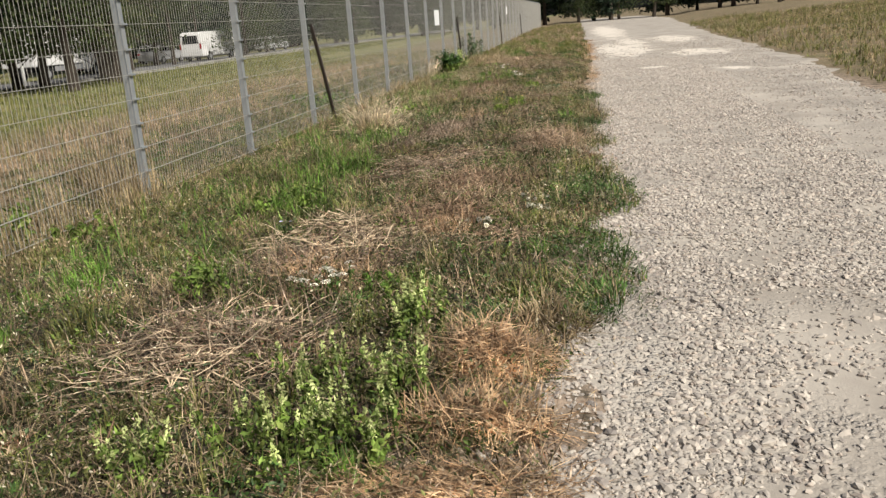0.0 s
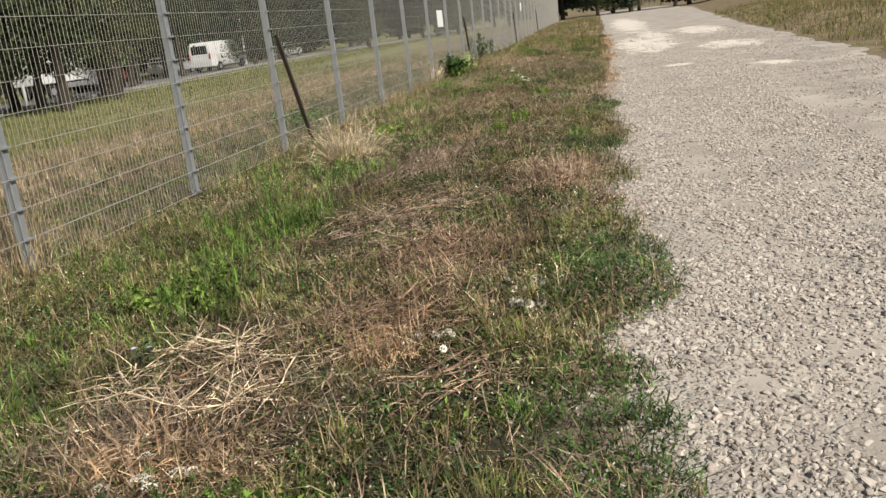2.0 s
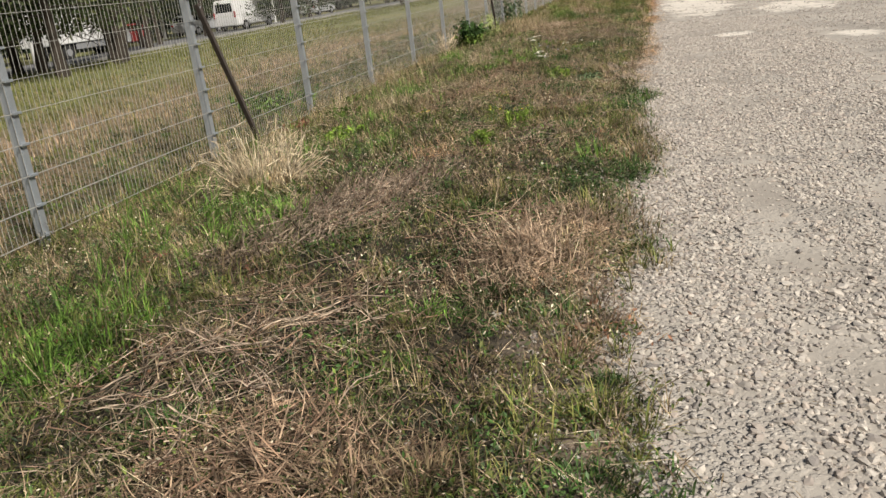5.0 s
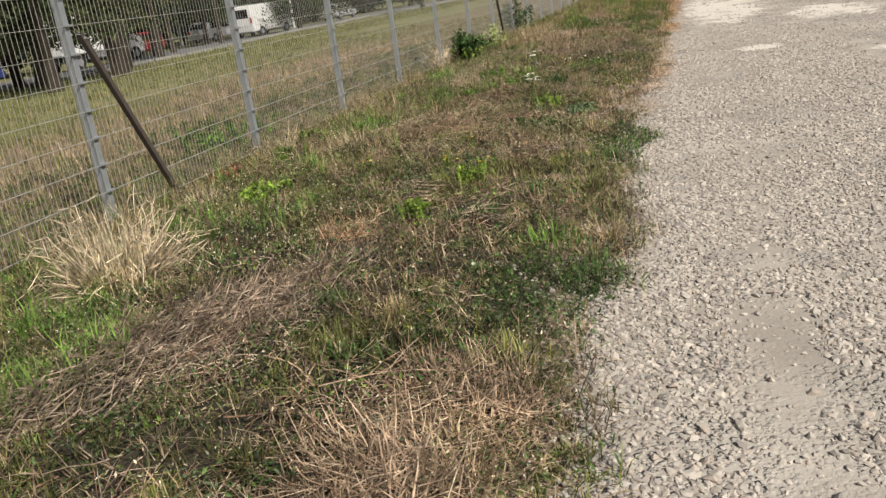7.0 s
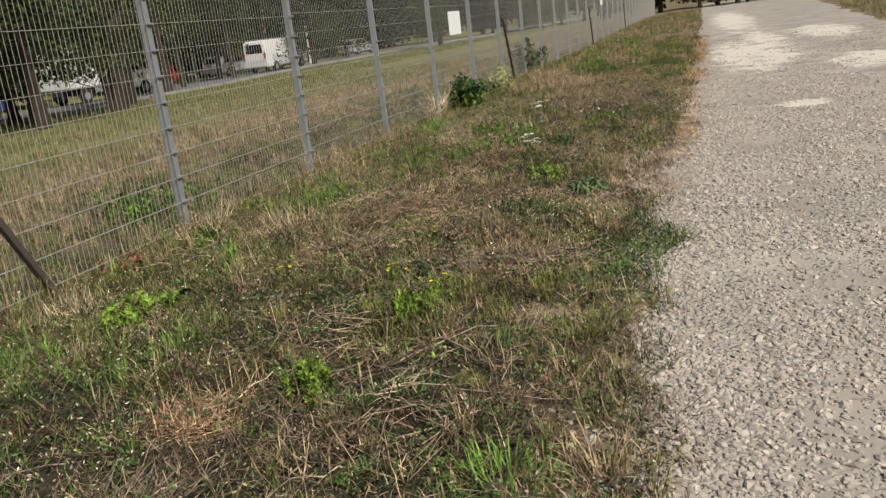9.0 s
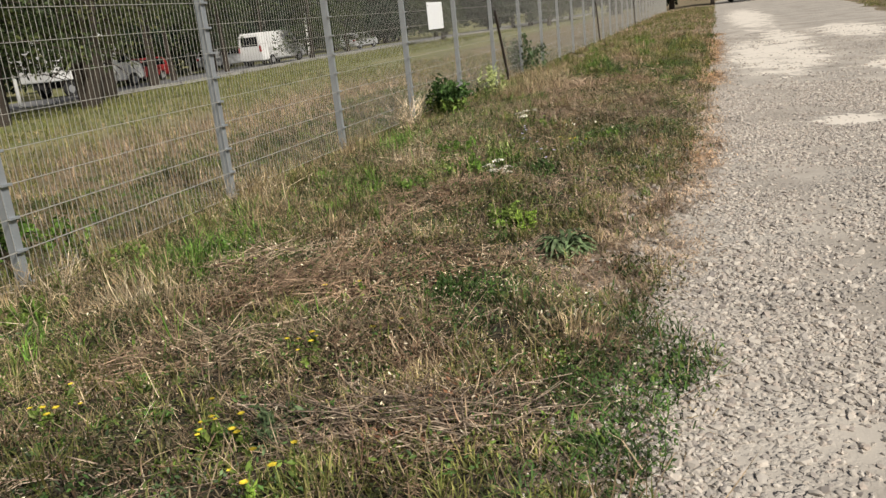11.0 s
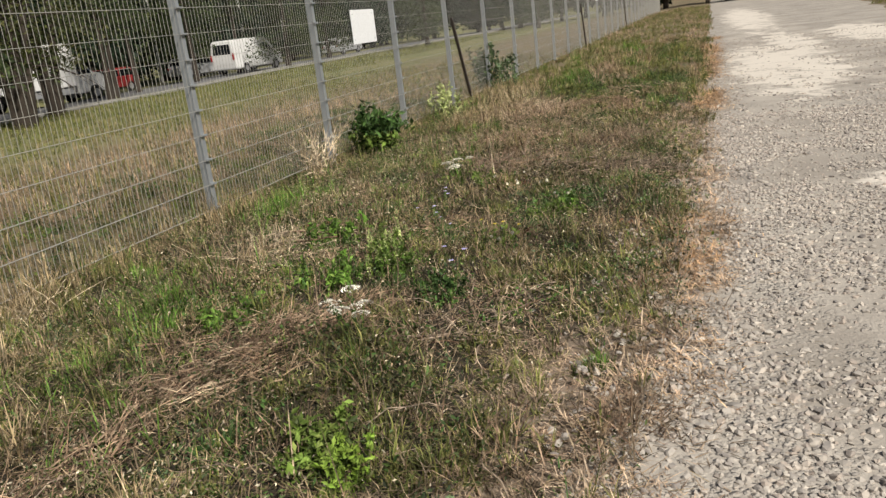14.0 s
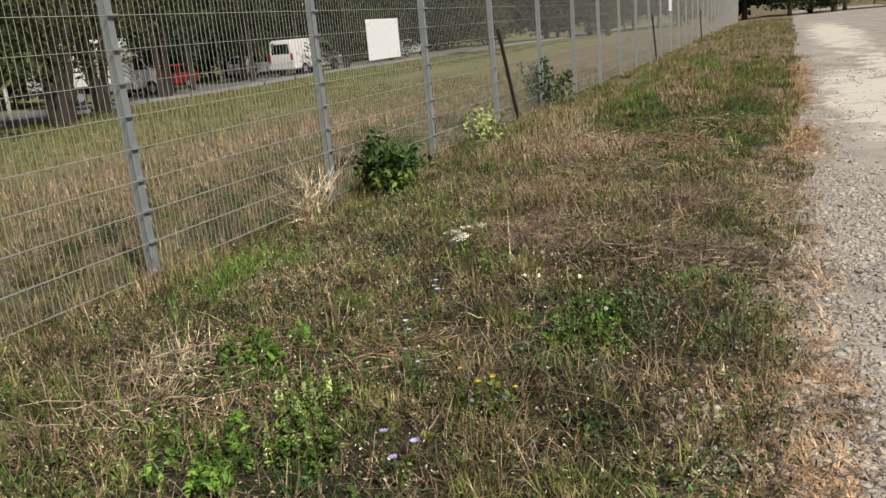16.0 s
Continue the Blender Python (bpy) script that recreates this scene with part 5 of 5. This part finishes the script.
WEEDS = [(3.05, -4.4, 0.4, 0.45), (3.2, -3.65, 0.2, 0.2), (2.7, 5.7, 0.3, 0.25), (3.0, 8.65, 0.2, 0.2), (2.6, 10.3, 0.3, 0.35), (2.12, 10.85, 0.25, 0.25), (1.35, 5.3, 0.3, 0.25), (2.4, 9.98, 0.2, 0.2), (2.69, 9.42, 0.15, 0.15), (3.0, 5.2, 0.15, 0.15), (0.42, 15.25, 0.4, 0.4)]


def grass(name, label, n, box, density, length, width, lean, material, seed, droop=0.5, lift=0.0, spread=0.5, tuft=0, curl=0.0):
    """Blades over a stretch of ground: single ones, or tufts of so many that lean out from one root."""
    r = np.random.default_rng(seed)
    x, y = scatter(n // max(1, tuft), *box, r)
    fine = width < 0.0065
    lump = value_noise(x, y, 6.5 if fine else 2.5, seed) * 0.6 + value_noise(x, y, 14.0 if fine else 5.0, seed + 50) * 0.4
    keep = r.random(len(x)) < density(x, y) * np.clip(0.3 + 1.4 * smooth(0.25, 0.75, lump), 0, 1.4)
    x, y, lump = x[keep], y[keep], lump[keep]
    tall = 0.5 + 1.0 * lump
    az = r.random(len(x)) * 6.283
    tilt = lean + 0.3 * r.normal(size=len(x))
    if tuft:
        tall *= np.exp(0.35 * r.normal(size=len(x)))
        x, y, tall = (np.repeat(v, tuft) for v in (x, y, tall))
        az = r.random(len(x)) * 6.283
        q = np.sqrt(r.random(len(x)))
        x, y = x + 0.022 * q * np.cos(az), y + 0.022 * q * np.sin(az)
        tilt = 0.1 + 2.0 * lean * q * r.random(len(x))
        az = az + 0.5 * r.normal(size=len(x))
    m = len(x)
    ln = np.clip(length * tall * np.exp(spread * r.normal(size=m)), 0.01, 3 * length)
    v, f = blades(x, y, surface_z(x, y) - 0.004 + lift * r.random(m), ln, width * (0.6 + 0.8 * r.random(m)), np.clip(tilt, 0.02, 1.55), az, droop + curl * r.normal(size=m))
    return tagged(raw(name, v, f, material), label, "grass", kind="stuff")


def open_ground(x, y):
    """1 on the verge, fading out over the ragged gravel edge and thin on the bare spots."""
    return smooth(0.14, -0.08, x - track_left(y) - 0.14 * (value_noise(x, y, 3.0, 66) - 0.5)) * (1 - 0.85 * inside(x, y, BARES))


def roomy(x, y):
    """Where tall grass has room: thin on heaps of stems, mats and big weeds."""
    return open_ground(x, y) * (1 - 0.9 * np.maximum(inside(x, y, MATS), np.maximum(np.maximum(inside(x, y, TANGLED), inside(x, y, STEMS)), inside(x, y, WEEDS))))


VERGE = (-0.2, 4.5, -5.4, 16.5)
grass("dead_grass_litter", "matted brown dead grass lying on the verge", 170000, VERGE, lambda x, y: open_ground(x, y) * (0.35 + 0.75 * value_noise(x, y, 1.1, 30)) * (1 - 0.6 * inside(x, y, GREENS)) * (1 - 0.85 * inside(x, y, MATS)) * (1 - 0.3 * inside(x, y, TANGLED)), 0.09, 0.0038, 1.15, LITTER, 41, 0.2, 0.06, 0.6, curl=0.8)
grass("dry_grass", "short straw-coloured dry grass", 105000, VERGE, lambda x, y: roomy(x, y) * (0.15 + 0.95 * smooth(0.25, 0.75, value_noise(x, y, 0.9, 31))), 0.085, 0.0034, 0.75, STRAW, 42, 0.6, tuft=9, spread=0.3, curl=0.3)
grass("short_grass", "short olive-green grass", 215000, VERGE, lambda x, y: roomy(x, y) * (0.25 + 0.85 * smooth(0.25, 0.7, value_noise(x, y, 0.75, 32))), 0.07, 0.0046, 0.75, OLIVE, 43, 0.7, tuft=10, spread=0.3, curl=0.3)
grass("green_grass", "lush green grass patches in the verge", 290000, VERGE, lambda x, y: np.clip(1.0 * inside(x, y, GREENS) + (0.05 + 0.15 * smooth(0.55, 0.8, value_noise(x, y, 1.1, 67))) * smooth(2.9, 1.0, x), 0, 1), 0.12, 0.006, 0.6, GREEN, 44, 0.7, tuft=10, spread=0.3, curl=0.3)
grass("dark_mat", "dark green creeping herb at the gravel edge", 430000, VERGE, lambda x, y: np.clip(inside(x, y, MATS) * smooth(0.16, -0.04, x - track_left(y)) + 0.16 * smooth(0.5, 0.8, value_noise(x, y, 1.4, 33)) * open_ground(x, y), 0, 1), 0.034, 0.0060, 0.9, MAT, 45, 0.5, 0.05, curl=0.5)
grass("pale_stalks", "long pale dead stalks lying across the verge", 6000, VERGE, lambda x, y: open_ground(x, y) * smooth(0.3, 0.8, value_noise(x, y, 0.8, 40)), 0.16, 0.0028, 1.4, BLOND, 40, 0.12, 0.07)
grass("orange_fringe", "orange-brown dead grass fringe along the gravel", 190000, (3.6, 4.6, 9.0, 32), lambda x, y: np.exp(-((x - track_left(y) - 0.05) / 0.17) ** 2) * (0.1 + 1.1 * smooth(0.3, 0.65, value_noise(x, y, 0.8, 34))), 0.05, 0.0042, 1.4, ORANGE, 46, 0.15, 0.015)
grass("fence_grass", "tall dry grass along the foot of the fence", 60000, (-0.7, 0.9, -5, 24), lambda x, y: np.exp(-((x - 0.05) / 0.32) ** 2) * (0.05 + 1.1 * smooth(0.25, 0.8, value_noise(x, y, 1.1, 35))), 0.16, 0.0038, 0.55, STRAW, 47, 0.7, tuft=8, spread=0.3, curl=0.3)
grass("fence_green", "uncut olive grass along the foot of the fence", 60000, (-0.8, 1.2, -5, 24), lambda x, y: np.exp(-((x - 0.15) / 0.4) ** 2) * (0.05 + 1.0 * smooth(0.3, 0.8, value_noise(x, y, 1.0, 86))), 0.13, 0.0046, 0.55, OLIVE, 59, 0.7, tuft=8, spread=0.3, curl=0.3)
grass("far_verge_grass", "dry and green grass of the farther verge", 105000, (-0.3, 4.6, 16.2, 75), lambda x, y: open_ground(x, y) * (0.15 + 1.0 * smooth(0.25, 0.75, value_noise(x, y, 0.8, 36))), 0.11, 0.008, 0.7, OLIVE, 48, 0.7, tuft=10, spread=0.3, curl=0.3)
grass("far_verge_straw", "straw-coloured grass of the farther verge", 70000, (-0.3, 4.6, 15.5, 75), lambda x, y: open_ground(x, y) * (0.02 + 1.0 * smooth(0.4, 0.75, value_noise(x, y, 0.7, 37))), 0.13, 0.007, 0.8, PINKSTRAW, 49, 0.7, tuft=10, spread=0.3, curl=0.3)
grass("near_verge_grass", "dry grass of the verge behind", 16000, (-0.3, 4.3, -13, -5.3), lambda x, y: open_ground(x, y) * 0.9, 0.10, 0.007, 0.5, OLIVE, 57)
grass("field_grass", "tall dry tan grass in the fenced field", 95000, (-11, -0.05, -4, 34), lambda x, y: (0.25 + 0.75 * value_noise(x, y, 0.35, 38)) * (1 - 0.65 * smooth(-3.5, -6.5, x)), 0.12, 0.0052, 0.65, STRAW, 50, 0.6, tuft=7, curl=0.3)
grass("field_dry_band", "pinkish tan dead grass in a band of the field", 60000, (-6, -0.3, -5, 24), lambda x, y: smooth(-0.7, -1.6, x) * smooth(-5.5, -3.5, x) * (0.05 + 1.1 * smooth(0.35, 0.7, value_noise(x, y, 0.4, 82))), 0.12, 0.005, 0.6, PINKSTRAW, 58, 0.6, tuft=8, curl=0.3)
grass("field_green", "faded green grass in the fenced field", 90000, (-11, -0.05, -4, 34), lambda x, y: 0.15 + 0.85 * smooth(0.35, 0.7, value_noise(x, y, 0.22, 39)) + 0.3 * smooth(-3.5, -6.5, x), 0.11, 0.0065, 0.6, OLIVE, 51, 0.6, tuft=7, curl=0.3)
grass("far_field_grass", "bleached grass of the far field", 60000, (-24, -10.5, 5, 70), lambda x, y: (x < -10.5) * (x > -21 + 0.08 * (y - 20)) * 0.9, 0.16, 0.013, 0.5, OLIVE, 52, 0.6)
grass("bank_grass", "dry grass on the bank beside the track", 55000, (8.0, 22, 3, 50), lambda x, y: smooth(-0.05, 0.3, x - track_right(y)) * (0.3 + 0.8 * value_noise(x, y, 0.5, 53)), 0.15, 0.008, 0.5, STRAW, 53, 0.6, tuft=6)
grass("bank_green", "olive grass on the bank beside the track", 110000, (8.0, 22, 3, 50), lambda x, y: smooth(-0.1, 0.3, x - track_right(y)) * (0.1 + 1.0 * smooth(0.3, 0.65, value_noise(x, y, 0.9, 54))), 0.14, 0.009, 0.5, OLIVE, 54, 0.6, tuft=6)

grass("bleached_litter", "short bleached dead grass on bare soil", 150000, (3.0, 4.4, -5.4, 17.0), lambda x, y: np.clip(1.3 * inside(x, y, BARES), 0, 1), 0.05, 0.0042, 1.35, PALELITTER, 55, 0.1, 0.015)

# small leaves and dry seed heads between the blades
r = np.random.default_rng(61)
x, y = scatter(420000, *VERGE, r)
keep = r.random(len(x)) < open_ground(x, y) * (0.08 + 0.92 * smooth(0.35, 0.75, value_noise(x, y, 1.0, 62))) * (0.15 + 1.2 * smooth(0.35, 0.7, value_noise(x, y, 4.5, 65)))
x, y = x[keep], y[keep]
c = np.stack([x, y, ground_z(x, y) + 0.008 + 0.09 * r.random(len(x)) ** 1.5 * (0.4 + 1.2 * value_noise(x, y, 5.0, 64))], 1)
tagged(raw("small_weed_leaves", *leaf_cards(c, 0.019, 0.0, r), WEEDLEAF), "tiny dark leaves of low weeds in the verge", "weeds", kind="stuff")
x, y = scatter(130000, *VERGE, r)
keep = r.random(len(x)) < open_ground(x, y) * (0.1 + 0.9 * smooth(0.3, 0.8, value_noise(x, y, 1.3, 63)))
x, y = x[keep], y[keep]
c = np.stack([x, y, ground_z(x, y) + 0.03 + 0.09 * r.random(len(x))], 1)
tagged(raw("seed_heads", *leaf_cards(c, 0.014, 0.3, r), SEED), "small brown dried seed heads above the grass", "seed heads", kind="stuff")

x, y = scatter(26000, *VERGE, r)
keep = r.random(len(x)) < open_ground(x, y) * (0.05 + 0.9 * smooth(0.35, 0.75, value_noise(x, y, 1.1, 83)))
x, y = x[keep], y[keep]
c = np.stack([x, y, ground_z(x, y) + 0.05 + 0.09 * r.random(len(x))], 1)
tagged(raw("pale_seed_heads", *leaf_cards(c, 0.015, 0.0, r), PALESEED), "tiny pale dried flower heads above the weeds", "seed heads", kind="stuff")

# hummocks where grass and herbs grow thicker
r = np.random.default_rng(91)
for name, label, material, count, length, lean in (("olive_hummock", "thick olive-green hummocks of grass in the verge", OLIVE, 300, 0.14, 0.9), ("dark_hummock", "dark green hummocks of dense herbs in the verge", MAT, 260, 0.10, 1.0), ("straw_hummock", "bleached hummocks of dead grass in the verge", STRAW, 150, 0.15, 1.1), ("russet_hummock", "russet hummocks of dead herbs in the verge", RUSSET, 170, 0.13, 1.2), ("fresh_hummock", "fresh green hummocks of grass in the verge", GREEN, 120, 0.14, 0.85)):
    cx, cy = scatter(int(count * 1.3), 0.2, 4.1, -5.5, 32, r)
    side = smooth(1.2, 3.2, cx)
    keep = r.random(len(cx)) < open_ground(cx, cy) * (1 - (material is not MAT) * inside(cx, cy, MATS)) * (1 - 0.75 * inside(cx, cy, STEMS)) * (side if material in (MAT, RUSSET) else 1.15 - side if material is GREEN else 0.75)
    cx, cy = cx[keep], cy[keep]
    k = 150
    size = np.repeat((0.55 + 0.9 * r.random(len(cx)) ** 2) * (1 + 0.5 * smooth(14, 22, cy)), k)
    g, q = r.random(len(size)) * 6.283, np.sqrt(r.random(len(size)))
    px, py = np.repeat(cx, k) + 0.13 * size * q * np.cos(g), np.repeat(cy, k) + 0.13 * size * q * np.sin(g)
    v, f = blades(px, py, ground_z(px, py) + 0.02 * (1 - q), length * size * (1.15 - 0.5 * q) * (0.6 + 0.6 * r.random(len(size))), (0.0036 + 0.002 * r.random(len(size))) * (0.6 + 0.4 * size), np.clip(lean * (0.15 + q) + 0.2 * r.normal(size=len(size)), 0.03, 1.5), g + 0.7 * r.normal(size=len(size)), 0.5 + 0.4 * r.normal(size=len(size)))
    tagged(raw(name, v, f, material), label, "grass", kind="stuff")

# small clumps of low weeds all over the verge
r = np.random.default_rng(71)
for name, label, material, size, count, seed in (("low_green_weeds", "scattered clumps of low green weeds in the verge", HERB, 0.026, 420, 72), ("low_dark_weeds", "scattered clumps of dark low weeds in the verge", MAT, 0.024, 1300, 73), ("low_olive_weeds", "scattered clumps of olive-brown low weeds in the verge", WEEDLEAF, 0.024, 2100, 76), ("low_red_weeds", "scattered clumps of reddish dying weeds in the verge", RED, 0.022, 70, 74), ("low_grey_weeds", "scattered clumps of blue-green low weeds in the verge", BLUELEAF, 0.022, 420, 75)):
    cx, cy = scatter(count, 0.2 if size < 0.024 else -2.5, 4.1, -5.5, 22, r)
    keep = r.random(count) < open_ground(cx, cy)
    cx, cy = cx[keep], cy[keep]
    k = 64
    rad = np.repeat(0.05 + 0.11 * r.random(len(cx)), k)
    px, py = np.repeat(cx, k) + rad * r.normal(size=len(cx) * k) * 0.7, np.repeat(cy, k) + rad * r.normal(size=len(cx) * k) * 0.7
    c = np.stack([px, py, ground_z(px, py) + 0.015 + 0.6 * rad * r.random(len(px))], 1)
    tagged(raw(name, *leaf_cards(c, size, 0.6, r), material), label, "weeds", kind="stuff")

# small round leaves of the creeping herb at the gravel edge
x, y = scatter(90000, 2.9, 4.5, -3.6, 16.5, r)
keep = r.random(len(x)) < np.clip(inside(x, y, MATS), 0, 1) * smooth(0.16, -0.04, x - track_left(y)) * (0.3 + 0.9 * value_noise(x, y, 3.0, 81))
x, y = x[keep], y[keep]
c = np.stack([x, y, ground_z(x, y) + 0.006 + 0.055 * r.random(len(x))], 1)
tagged(raw("creeping_leaves", *leaf_cards(c, 0.02, 0.4, r), MAT), "small dark green leaves of the creeping herb", "weeds", kind="stuff")

# bits of straw blown over the gravel edge
n = 5000
x, y = scatter(n, 3.4, 4.9, -5.2, 17, r)
keep = r.random(n) < np.exp(-np.abs(x - track_left(y) - 0.05) / 0.16)
x, y = x[keep], y[keep]
n = len(x)
z = np.maximum(track_z(x, y), ground_z(x, y)) + 0.006
tagged(raw("blown_straw", *blades(x, y, z, 0.03 + 0.07 * r.random(n), 0.002 + 0.002 * r.random(n), np.full(n, 1.5), r.random(n) * 6.283, 0.1 * r.random(n)), STRAW), "bits of straw blown over the gravel edge", "straw", kind="stuff")
